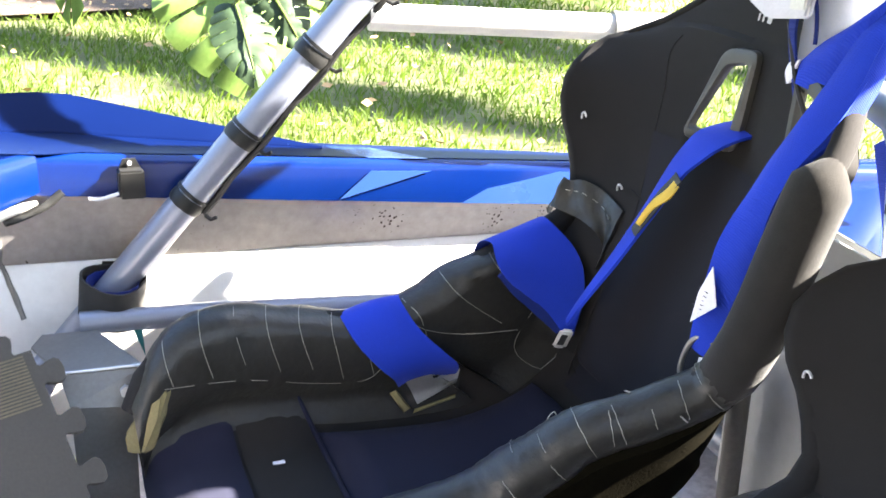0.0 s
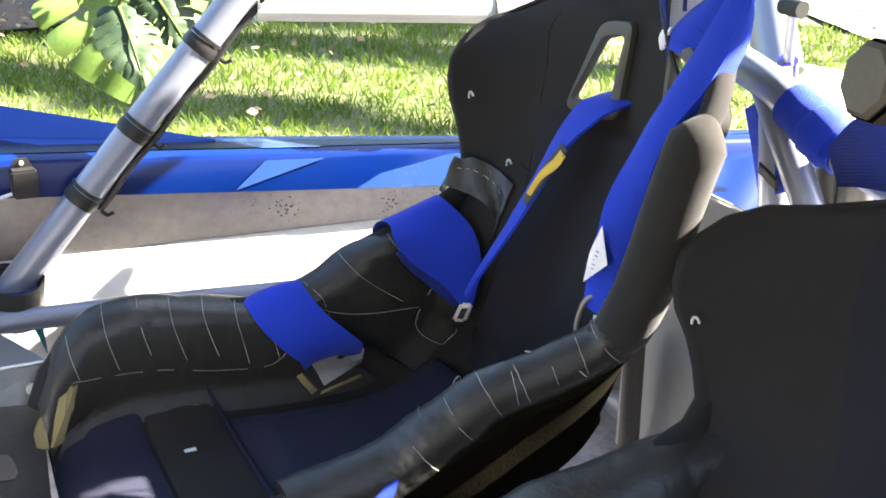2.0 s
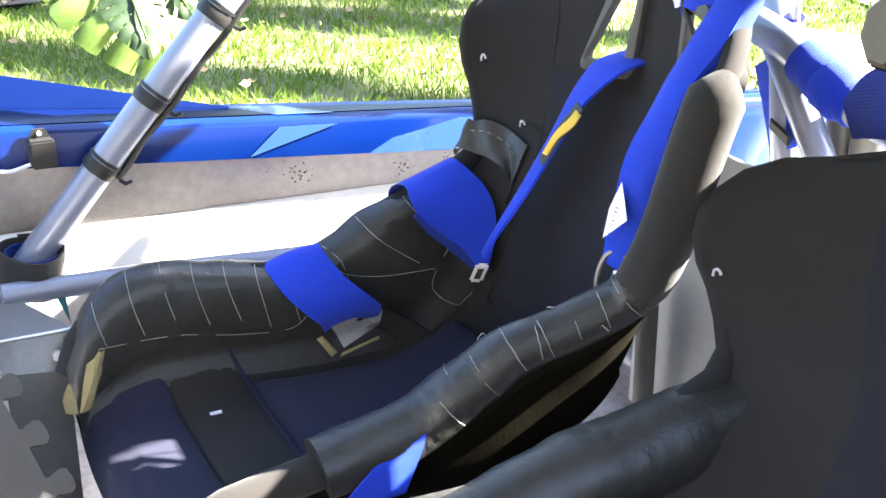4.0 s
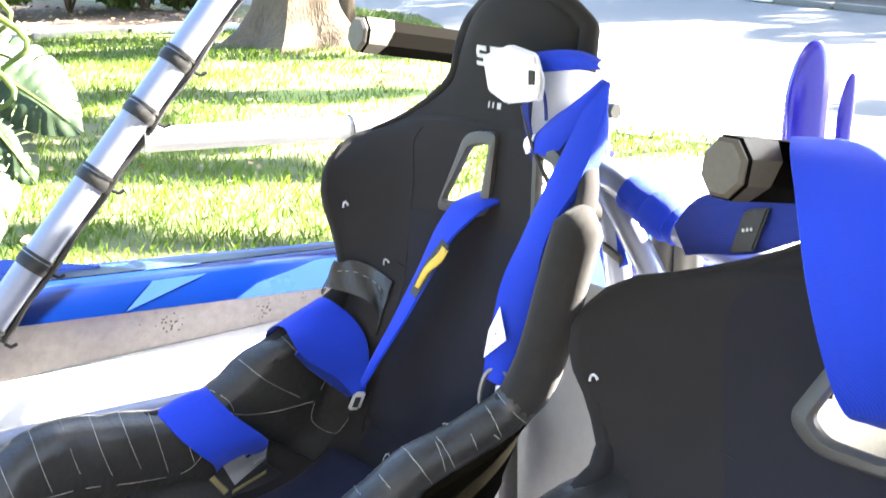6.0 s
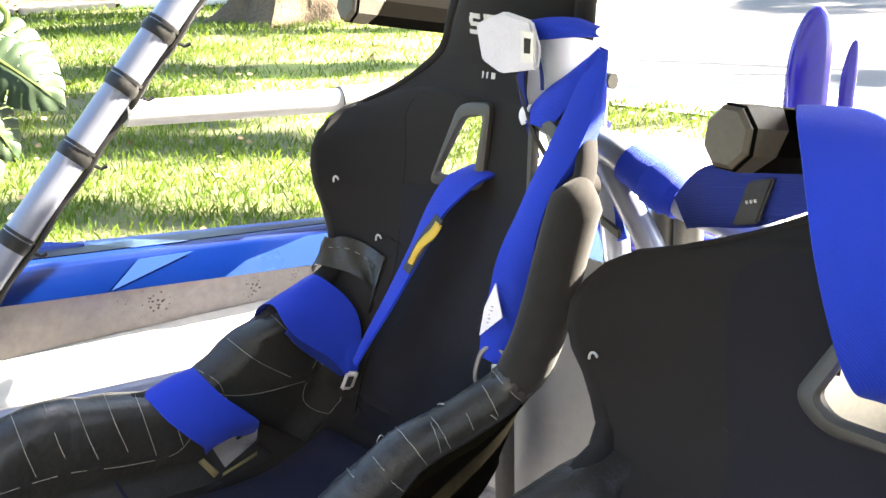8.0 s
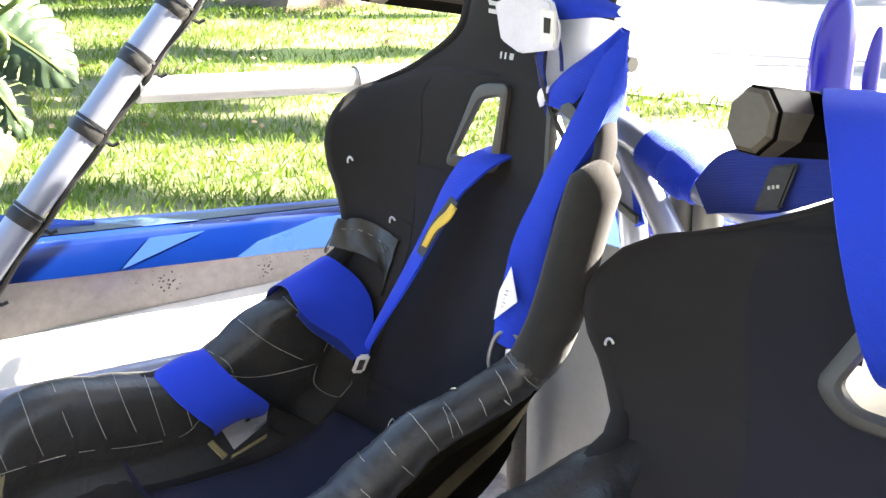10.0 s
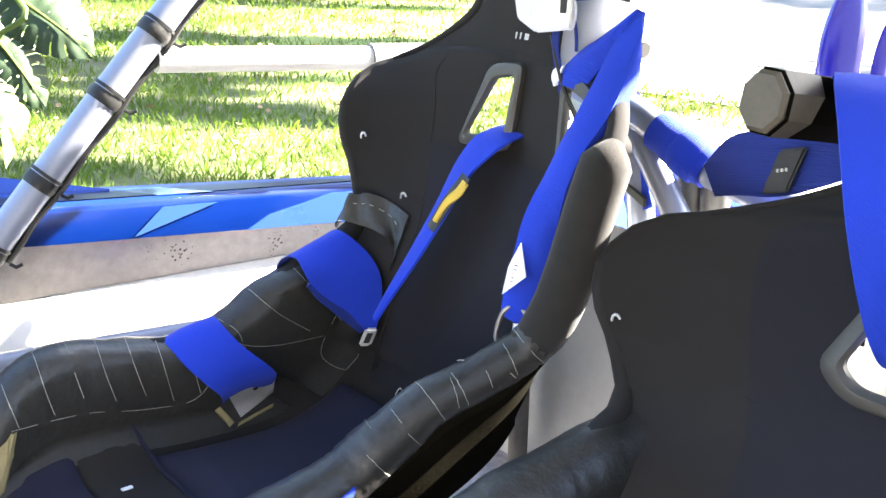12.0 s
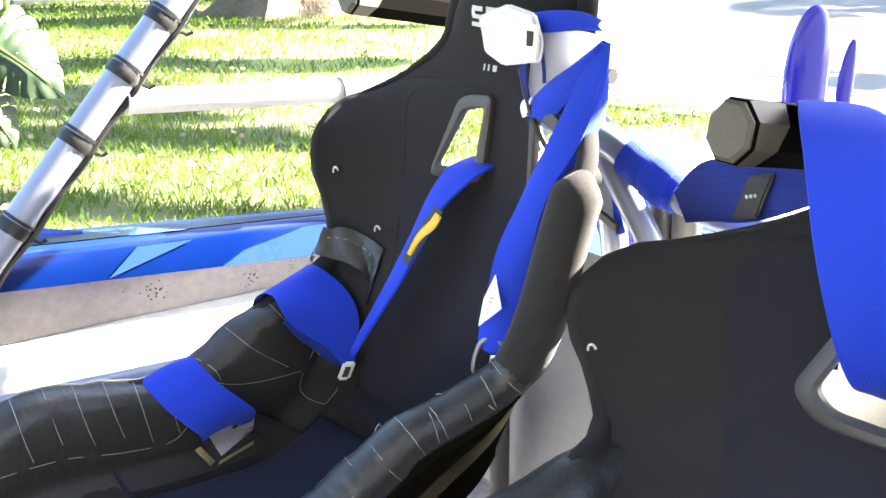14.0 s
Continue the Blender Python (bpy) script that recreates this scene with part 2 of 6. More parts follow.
DARK_KERB = material("weathered_grey_kerb", (0.16, 0.155, 0.145), (0.10, 0.097, 0.09), 0.9, scale=4, fine=50, bump=0.5, dist=0.006)
BRICK_WALL = material("red_brown_brick", (0.22, 0.095, 0.06), (0.13, 0.06, 0.04), 0.85, scale=6, fine=60, bump=0.5)
BIN_BLUE = material("dark_blue_bin", (0.012, 0.03, 0.12), (0.01, 0.02, 0.08), 0.5, scale=10, fine=80, bump=0.1)


# ---- mesh helpers ----
def link(name, bm, mat, parent=None, smooth=True, base=None):
    me = bpy.data.meshes.new(name)
    bmesh.ops.recalc_face_normals(bm, faces=bm.faces)
    if base is not None:
        bmesh.ops.translate(bm, verts=bm.verts, vec=-Vector(base))
    bm.to_mesh(me)
    bm.free()
    me.materials.append(mat)
    for p in me.polygons:
        p.use_smooth = smooth
    if smooth:
        me.set_sharp_from_angle(angle=radians(40))
    return new(name, me)


def thing(name, base, label, category, group="", kind=""):
    """An empty at a thing's base, to hold its parts."""
    ob = new(name)
    ob.empty_display_size = 0.05
    ob.location = base
    return tagged(ob, label, category, group, kind)


def part(name, bm, mat, parent, label="", smooth=True):
    """One mesh under a thing or a part; bm is in world places."""
    m = Matrix.Identity(4)
    o = parent
    while o:
        m = Matrix.Translation(o.location) @ m
        o = o.parent
    ob = link(name, bm, mat, smooth=smooth, base=m.translation)
    ob.parent = parent
    if label:
        ob["label"] = label
    return ob


def solo(name, bm, mat, label, category, group="", kind="", smooth=True):
    """A thing that is one mesh, with its origin at its base."""
    lo = Vector((sum(v.co.x for v in bm.verts) / len(bm.verts), sum(v.co.y for v in bm.verts) / len(bm.verts), min(v.co.z for v in bm.verts)))
    ob = link(name, bm, mat, smooth=smooth, base=lo)
    ob.location = lo
    return tagged(ob, label, category, group, kind)


def spline(points, n):
    """n points evenly along a Catmull-Rom curve through the given ones (vectors of any length)."""
    p = np.array([list(q) for q in points], float)
    p = np.vstack([2 * p[0] - p[1], p, 2 * p[-1] - p[-2]])
    out = []
    segs = len(p) - 3
    for i in range(n):
        x = i / (n - 1) * segs
        k = min(int(x), segs - 1)
        f = x - k
        a, b, c, d = p[k], p[k + 1], p[k + 2], p[k + 3]
        out.append(0.5 * (2 * b + (c - a) * f + (2 * a - 5 * b + 4 * c - d) * f * f + (3 * b - a - 3 * c + d) * f ** 3))
    return out


def loft(rows, ring=True, caps=True):
    """A skin over rows of points."""
    bm = bmesh.new()
    vs = [[bm.verts.new(Vector(p)) for p in row] for row in rows]
    n = len(rows[0])
    for a, b in zip(vs, vs[1:]):
        for k in range(n if ring else n - 1):
            bm.faces.new((a[k], a[(k + 1) % n], b[(k + 1) % n], b[k]))
    if ring and caps:
        bm.faces.new(vs[0])
        bm.faces.new(vs[-1])
    return bm


def tube(points, radius, seg=14, n=None, wobble=0.0, flat=1.0):
    """A round tube along points; radius a number or one for each given point."""
    r = [radius] * len(points) if isinstance(radius, (int, float)) else list(radius)
    if n:
        q = spline([(*p, rr) for p, rr in zip(points, r)], n)
        points, r = [Vector(v[:3]) for v in q], [v[3] for v in q]
    points = [Vector(p) for p in points]
    rows, side = [], None
    for i, p in enumerate(points):
        t = (points[min(i + 1, len(points) - 1)] - points[max(i - 1, 0)]).normalized()
        if side is None:
            side = t.orthogonal()
        side = (side - t * side.dot(t)).normalized()
        up = t.cross(side)
        row = []
        for k in range(seg):
            a = 2 * math.pi * k / seg
            rr = r[i]
            if wobble:
                rr *= 1 + wobble * noise.noise(Vector((p.x * 30 + math.cos(a) * 2, p.y * 30 + math.sin(a) * 2, p.z * 30)))
            row.append(p + (side * math.cos(a) + up * math.sin(a) * flat) * rr)
        rows.append(row)
    return loft(rows)


def ribbon(points, sides, width, thick=0.003, n=24, curl=0.0):
    """A flat band along points; sides are the ways across it, width a number or one for each point."""
    w = [width] * len(points) if isinstance(width, (int, float)) else list(width)
    q = spline([(*p, *Vector(s).normalized(), ww) for p, s, ww in zip(points, sides, w)], n)
    pts = [Vector(v[:3]) for v in q]
    rows = []
    for i, v in enumerate(q):
        t = (pts[min(i + 1, n - 1)] - pts[max(i - 1, 0)]).normalized()
        s = Vector(v[3:6])
        s = (s - t * s.dot(t)).normalized()
        nn = t.cross(s)
        row = []
        for k in range(7):
            f = k / 6 * 2 - 1
            row.append(pts[i] + s * (f * v[6] / 2) + nn * (thick / 2 + curl * (1 - f * f)))
        for k in range(7):
            f = 1 - k / 6 * 2
            row.append(pts[i] + s * (f * v[6] / 2) + nn * (-thick / 2 + curl * (1 - f * f)))
        rows.append(row)
    return loft(rows)


def slab(outline, across, bevel=0.0):
    """A plate: an outline of points, thickened by the vector across."""
    bm = bmesh.new()
    a = [bm.verts.new(Vector(p)) for p in outline]
    b = [bm.verts.new(Vector(p) + Vector(across)) for p in outline]
    bm.faces.new(a)
    bm.faces.new(list(reversed(b)))
    n = len(a)
    for k in range(n):
        bm.faces.new((a[k], b[k], b[(k + 1) % n], a[(k + 1) % n]))
    if bevel:
        bmesh.ops.bevel(bm, geom=bm.edges[:], offset=bevel, segments=2, affect="EDGES", clamp_overlap=True)
    return bm


def brick(center, x, y, z, bevel=0.0):
    """A block with half-size vectors x, y, z."""
    c, x, y, z = Vector(center), Vector(x), Vector(y), Vector(z)
    return slab([c - x - y - z, c + x - y - z, c + x + y - z, c - x + y - z], z * 2, bevel)


# The car's own plan: u across (towards the near side), f forward, z up.
CAR = Vector((0.0739, 1.724, 0.0))
REAR, SIDE = Vector((0.7547, 0.6561, 0)), Vector((0.6561, -0.7547, 0))
UP = Vector((0, 0, 1))


def W(u, f, z):
    return CAR + SIDE * u - REAR * f + UP * z


def rail_u(f):
    return -0.406 - 0.137 * f


def RW(f, inward, z):
    """A place beside the far cockpit rail."""
    return W(rail_u(f) + inward, f, z)


# ---- ground, road and street ----
def sheet(name, outline, z, mat, label, category):
    bm = bmesh.new()
    vs = [bm.verts.new((x, y, z)) for x, y in outline]
    bm.faces.new(vs)
    return tagged(link(name, bm, mat, smooth=False), label, category, "", "structure")


def near_edge(x):
    """The verge's border along the road."""
    pts = [(-60, 30), (-12, 17.5), (-6, 15.6), (-1.2, 14.0), (-0.4, 13.2), (0.3, 10.4), (1.05, 8.3), (2.7, 7.3), (6, 5.6), (12, 3.5), (60, -10)]
    for (a, b), (c, d) in zip(pts, pts[1:]):
        if a <= x <= c:
            return b + (d - b) * (x - a) / (c - a)
    return 30 if x < 0 else -10


def ground_height(x, y):
    calm = max(0.0, min(1.0, (near_edge(x) - y) / 1.5))
    return calm * (0.03 * noise.noise(Vector((x * 0.7, y * 0.7, 3.1))) + 0.012 * noise.noise(Vector((x * 3, y * 3, 1.0))))


def build_ground():
    xs = [-400, -120, -50, -25, -14] + [-10 + 0.25 * i for i in range(61)] + [6, 7, 9, 14, 25, 60, 150, 400]
    ys = [-300, -60, -20, -6, -2] + [0.25 * i for i in range(73)] + [20, 24, 32, 60, 150, 500]
    bm = bmesh.new()
    grid = []
    for y in ys:
        row = []
        for x in xs:
            inside = -8 < x < 4.5 and 2.5 < y < 16 and y < near_edge(x) - 0.3
            row.append(bm.verts.new((x, y, ground_height(x, y) if inside else 0.0)))
        grid.append(row)
    for a, b in zip(grid, grid[1:]):
        for k in range(len(xs) - 1):
            bm.faces.new((a[k], a[k + 1], b[k + 1], b[k]))
    tagged(link("ground", bm, LAWN), "sunlit verge of short grass over sandy soil", "ground", "", "structure")


build_ground()
sheet("road", [(-60, 30), (-12, 17.5), (-6, 15.6), (-1.2, 14.0), (-0.4, 13.2), (0.3, 10.4), (1.05, 8.3), (2.7, 7.3), (6, 5.6), (12, 3.5), (60, -10),
               (60, -2), (14, 4.5), (7, 9.3), (4.55, 12.6), (3.57, 14.0), (2.6, 15.8), (1.9, 17.0), (1.0, 19.0), (-1.0, 22.2), (-8, 25), (-60, 44)], 0.010, ASPHALT,
      "worn pale grey asphalt road in sun and tree shade", "road")
sheet("sandy_verge", [(0.22, 10.6), (0.45, 7.9), (0.9, 7.0), (2.2, 6.1), (6, 4.2), (12, 2.2), (60, -11.2), (60, -10), (12, 3.5), (6, 5.6), (2.7, 7.3), (1.05, 8.3), (0.3, 10.4)], 0.014, SAND, "pale bare sandy edge of the verge", "verge")
sheet("bare_patch", [(0.45, 6.35), (1.2, 6.0), (2.6, 5.5), (4.2, 3.6), (3.2, 2.4), (1.6, 3.0), (0.7, 4.2), (0.35, 5.3)], 0.036, SAND, "pale bare sandy patch beside the car", "verge")


def sunlit_turf():
    """A patch coloured as sunlit lawn; follows its humps and sinks under it at the edge."""
    rows = []
    for j in range(15):
        r, row = 0.02 + 0.98 * j / 14, []
        for k in range(72):
            a = k * math.pi / 36
            x = -0.5 + (0.95 + 0.25 * noise.noise(Vector((math.cos(a) * 3, math.sin(a) * 3, 4)))) * math.cos(a) * r
            y = 8.5 + (2.3 + 0.5 * noise.noise(Vector((math.cos(a) * 4, math.sin(a) * 4, 9)))) * math.sin(a) * r
            row.append(Vector((x, y, ground_height(x, y) + 0.010 - 0.035 * max(0.0, (r - 0.86) / 0.14))))
        rows.append(row)
    bm = loft(rows, caps=False)
    for q in bm.faces:
        q.normal_update()
        if q.normal.z < 0:
            q.normal_flip()
    return tagged(link("sunlit_turf", bm, SUNLIT_TURF), "pale turf patch coloured as strong sun on the middle of the lawn", "lawn", "", "structure")


sunlit_turf()
sheet("driveway", [(1.9, 17.0), (2.6, 15.8), (3.0, 16.6), (4.4, 18.2), (6.5, 20), (9, 30), (4, 30), (1.5, 19.4), (1.0, 19.0)], 0.018, CONCRETE, "grey concrete driveway off the road", "driveway")
sheet("garden_bed", [(3.0, 16.4), (2.75, 15.9), (3.72, 14.15), (4.7, 12.8), (7.2, 9.5), (14, 5), (30, 5), (30, 30), (8, 26), (6.4, 19.8), (4.4, 18.0)], 0.06, MULCH, "dark mulched garden bed across the road", "garden bed")
sheet("leaf_litter_bed", [(-4.6, 5.2), (-3.55, 6.1), (-3.7, 8.0), (-4.4, 9.5), (-4.9, 11.2), (-3.2, 11.95), (-1.9, 12.25), (-2.6, 13.0), (-3.6, 14), (-9, 16.8), (-14, 12), (-9, 5)], 0.045, LITTER,
      "brown leaf-littered garden bed under the trees", "garden bed")


def kerb_run(points, name, label, piece=0.6):
    root = thing(name, (*points[0], 0), label, "kerb", "", "structure")
    for (a, b), (c, d) in zip(points, points[1:]):
        p, q = Vector((a, b, 0)), Vector((c, d, 0))
        n = max(1, int((q - p).length / piece))
        for k in range(n):
            s, e = p.lerp(q, (k + 0.02) / n), p.lerp(q, (k + 0.98) / n)
            t = (e - s) / 2
            side = Vector((-t.y, t.x, 0)).normalized()
            part("kerb_stone", brick((s + e) / 2 + UP * 0.04, t, side * 0.055, UP * (0.034 + 0.006 * math.sin(k * 2.3)), 0.012), WHITE_PAINT if (k + n) % 4 == 1 else DARK_KERB, root, smooth=False)
    return root


kerb_run([(2.7, 15.9), (3.66, 14.05), (4.64, 12.68), (7.1, 9.4)], "garden_kerb", "pale concrete kerb along the garden bed")
kerb_run([(-4.9, 11.1), (-3.2, 11.85), (-1.9, 12.15)], "bed_kerb", "low pale concrete edging beside the leaf-littered bed", 0.7)


def littered(x, y):
    """Whether a place lies in the leaf-littered bed."""
    return x < np.interp(y, [5.2, 6.1, 8.0, 9.5, 11.2], [-4.6, -3.55, -3.7, -4.4, -4.9]) or (y > 11.8 + 0.2 * (x + 3.2) and x < -1.9)


def sun_patch(x, y):
    """Whether a place lies in the middle of the lawn that is coloured as sunlit."""
    ragged = 0.35 * noise.noise(Vector((x * 1.7, y * 1.7, 2))) + 0.15 * noise.noise(Vector((x * 5, y * 5, 7)))
    return x < 0.5 and ((x + 0.45) / 1.15) ** 2 + ((y - 8.6) / 2.6) ** 2 < 1 + ragged


def grass_blades(count, x0, x1, y0, y1, h, name, label):
    """Many bent blades in one mesh, thinner far away."""
    rng = np.random.default_rng(7)
    verts, faces = [], []
    k = 0
    while k < count:
        x, y = rng.uniform(x0, x1), y0 + (y1 - y0) * rng.uniform(0, 1) ** 1.5
        if y > near_edge(x) - 0.15 or abs(x + 0.6 - 0.02 * y) > 1.2 + 0.62 * y:
            k += 1
            continue
        if x > 0.25 and y > 7.6 - 0.52 * x:
            k += 1
            continue
        if littered(x, y) or (x > 0.45 and y < 6.35 and rng.uniform() < 0.8):
            k += 1
            continue
        if sun_patch(x, y) and rng.uniform() < 0.3:
            k += 1
            continue
        tuft = noise.noise(Vector((x * 1.6, y * 1.6, 0))) + 0.6 * noise.noise(Vector((x * 6, y * 6, 5)))
        if tuft < rng.uniform(-0.75, 0.25) - 0.1:
            k += 1
            continue
        z = ground_height(x, y) - 0.004
        a, hh, w = rng.uniform(0, 6.283), h * rng.uniform(0.45, 1.25), rng.uniform(0.0035, 0.008) * (0.7 + y * 0.09)
        lean = rng.uniform(0.1, 0.9) * hh
        ca, sa = math.cos(a), math.sin(a)
        n = len(verts)
        verts += [(x - sa * w / 2, y + ca * w / 2, z), (x + sa * w / 2, y - ca * w / 2, z),
                  (x + ca * lean * 0.4 + sa * w / 3, y + sa * lean * 0.4 - ca * w / 3, z + hh * 0.6), (x + ca * lean, y + sa * lean, z + hh)]
        faces += [(n, n + 1, n + 2), (n, n + 2, n + 3)]
        k += 1
    me = bpy.data.meshes.new(name)
    me.from_pydata(verts, [], faces)
    me.materials.append(GRASS)
    return tagged(new(name, me), label, "grass", "", "stuff")


grass_blades(190000, -7.5, 3.2, 3.6, 14.0, 0.058, "grass", "short uneven lawn blades, green to straw yellow")


def fallen_leaves():
    rng = np.random.default_rng(3)
    verts, faces = [], []
    for k in range(3900):
        if k < 3600:
            x, y = rng.uniform(-9, -1.8), rng.uniform(5.2, 14)
            if not littered(x, y):
                continue
        else:
            x, y = rng.uniform(-4, 1.5), rng.uniform(3.8, 9)
        s, a, t = rng.uniform(0.014, 0.034), rng.uniform(0, 6.283), rng.uniform(-0.02, 0.02)
        z = 0.062 + rng.uniform(0, 0.02)
        ca, sa = math.cos(a) * s, math.sin(a) * s
        n = len(verts)
        verts += [(x - ca, y - sa, z), (x + sa * 0.5, y - ca * 0.5, z + t), (x + ca, y + sa, z + t * 0.3), (x - sa * 0.5, y + ca * 0.5, z - t * 0.4)]
        faces += [(n, n + 1, n + 2, n + 3)]
    me = bpy.data.meshes.new("fallen_leaves")
    me.from_pydata(verts, [], faces)
    me.materials.append(DRY_LEAF)
    tagged(new("fallen_leaves", me), "scattered dry brown leaves on bed and lawn", "leaves", "", "stuff")


fallen_leaves()


def leaf_cloud(centers, radii, count, size, seed):
    """Many small bent leaves filling uneven clumps."""
    rng = np.random.default_rng(seed)
    verts, faces = [], []
    for k in range(count):
        i = rng.integers(len(centers))
        d = rng.normal(size=3)
        d /= np.linalg.norm(d)
        c = np.array(centers[i]) + d * np.array(radii[i]) * rng.uniform(0.35, 1.0) ** 0.5
        a, b = rng.normal(size=3), rng.normal(size=3)
        a /= np.linalg.norm(a)
        b = np.cross(a, b)
        b /= np.linalg.norm(b)
        s = size * rng.uniform(0.5, 1.3)
        n = len(verts)
        up = np.cross(a, b) * s * 0.2
        verts += [tuple(c - a * s), tuple(c + b * s * 0.38 + up), tuple(c + a * s), tuple(c - b * s * 0.38 + up)]
        faces += [(n, n + 1, n + 2), (n, n + 2, n + 3)]
    return verts, faces


def leafy(name, verts, faces, mat, parent):
    me = bpy.data.meshes.new(name)
    b = Vector(parent.location)
    me.from_pydata([(x - b.x, y - b.y, z - b.z) for x, y, z in verts], [], faces)
    me.materials.append(mat)
    ob = new(name, me)
    ob.parent = parent
    return ob


def tree(x, y, r, h, label, crown_at, crown_r, leaves, leaf_size, seed, mat=BARK, leaf_mat=LEAF, flare=1.9, lean=(0, 0), group="street trees", boughs=()):
    rng = np.random.default_rng(seed)
    root = thing("tree", (x, y, 0), label, "tree", group)
    rows = []
    for i in range(26):
        f = i / 25
        z = -0.05 + f * h
        rr = r * (1 - 0.45 * f) * (1 + (flare - 1) * math.exp(-z / (0.55 * r + 0.08)))
        row = []
        for k in range(30):
            a = 2 * math.pi * k / 30
            root_ridge = 1 + 0.22 * math.exp(-max(z, 0) / (1.3 * r)) * math.sin(a * 5 + seed) + 0.10 * noise.noise(Vector((math.cos(a) * 2.2, math.sin(a) * 2.2, z * 1.4 + seed)))
            row.append((x + lean[0] * f + math.cos(a) * rr * root_ridge, y + lean[1] * f + math.sin(a) * rr * root_ridge, z))
        rows.append(row)
    part("trunk", loft(rows), mat, root)
    top = Vector((x + lean[0], y + lean[1], h * 0.9))
    cents, rads = [], []
    for bx, by, bz, ln, wd in boughs:
        part("limb", tube([top, top.lerp(Vector((bx, by, bz)), 0.6) + UP * 0.2, (bx, by, bz)], [r * 0.34, r * 0.16, r * 0.05], 9, 10), mat, root)
        for q in range(5):
            cents.append((bx + (q - 2) * 0.42 * ln, by + rng.uniform(-0.4, 0.4) * wd, bz + rng.uniform(-0.3, 0.3) * wd))
            rads.append((ln * 0.34, wd * rng.uniform(0.6, 1.0), wd * 0.5))
    for k in range(0 if boughs else 7):
        a = 2 * math.pi * k / 7 + rng.uniform(-0.3, 0.3)
        e = Vector(crown_at) + Vector((math.cos(a) * crown_r * 0.75, math.sin(a) * crown_r * 0.75, rng.uniform(-0.3, 0.5) * crown_r))
        mid = top.lerp(e, 0.5) + Vector((0, 0, 0.3))
        part("limb", tube([top - Vector((0, 0, 0.3)), mid, e], [r * 0.42, r * 0.25, r * 0.07], 9, 10), mat, root)
        for q in range(3):
            cents.append(tuple(e + Vector(rng.normal(size=3) * crown_r * 0.3)))
            rads.append(tuple(crown_r * rng.uniform(0.22, 0.42, 3)))
    v, fcs = leaf_cloud(cents, rads, leaves, leaf_size, seed)
    leafy("crown", v, fcs, leaf_mat, root)
    return root


tree(-1.42, 11.05, 0.33, 4.6, "large tree with flared buttress roots and dark bark on the verge", (-1.6, 11.4, 7.0), 2.6, 5000, 0.10, 4)
tree(-1.10, 12.3, 0.08, 5.2, "slim dark-barked tree behind the large trunk", (-1.1, 12.3, 7.0), 1.2, 1200, 0.09, 9, BARK, flare=1.3)
tree(-2.66, 6.75, 0.115, 4.2, "slim mottled pale trunk on the lawn", (-2.9, 6.9, 5.6), 1.5, 2000, 0.09, 12, PALE_BARK, flare=1.35)
# Out-of-view trees, added with boughs placed by where their shade must fall.
BOUGHS = [[(7.7, 13.6, 8.5, 1.1, 0.28), (6.0, 12.6, 8.2, 1.2, 0.22)], [(5.7, 16.2, 8.0, 1.0, 0.25), (4.6, 14.3, 8.3, 1.3, 0.4)],
          [(6.7, 11.1, 7.5, 0.8, 0.10), (6.5, 11.6, 7.6, 0.8, 0.12), (7.2, 10.7, 7.3, 0.8, 0.08)], [(6.76, 10.95, 9.0, 0.8, 0.2), (5.0, 12.4, 9.0, 1.6, 0.6), (5.7, 11.6, 8.8, 0.9, 0.12), (6.0, 13.2, 9.0, 1.0, 0.25)]]
for (x, y, r, h), b in zip([(12.1, 17.6, 0.14, 9.0), (12.7, 19.2, 0.14, 9.5), (11.3, 16.8, 0.13, 8.5), (10.5, 17.8, 0.12, 8.0)], BOUGHS):
    b = [(bx + 0.26 * bz, by - 0.12 * bz, bz, ln, wd) for bx, by, bz, ln, wd in b]
    tree(x, y, r, h, "unseen tall bare-stemmed tree added to cast shade on road and lawn", (x, y, h + 1.0), 1.9, 2300 * len(b), 0.11, 21 + int(y), PALE_BARK, flare=1.3, group="tall trees by the road", boughs=b)


# Added tree outside the view; its boughs are laid out to band the lawn.
tree(12.5, 11.2, 0.2, 7.4, "unseen tall tree with flat boughs, added to dapple the lawn", (12, 11.2, 8.2), 1.9, 17000, 0.10, 36, PALE_BARK, flare=1.3, group="tall trees by the road",
     boughs=[(7.81, 12.18, 7.20, 1.90, 0.30), (7.47, 9.69, 7.00, 1.70, 0.24), (8.26, 13.97, 7.40, 1.70, 0.12), (7.12, 10.59, 6.80, 1.40, 0.09), (6.57, 8.63, 7.00, 1.50, 0.16), (8.07, 8.44, 7.00, 0.90, 0.10), (5.37, 10.79, 7.00, 1.20, 0.35)])
# Broad crowns added beyond the view so that the far road lies in shade.
tree(11.6, 19.0, 0.3, 5.0, "unseen broad tree added in the garden to shade the far road", (11.4, 19.0, 7.2), 3.1, 14000, 0.13, 31, group="garden trees")
tree(13.8, 17.4, 0.26, 4.8, "unseen broad tree added in the garden to shade the far road", (13.4, 17.2, 7.0), 2.2, 9000, 0.13, 33, group="garden trees")
tree(7.8, 20.0, 0.26, 4.6, "unseen broad tree added beside the driveway to shade the far road", (7.2, 19.8, 6.6), 2.6, 12000, 0.13, 32, group="garden trees")


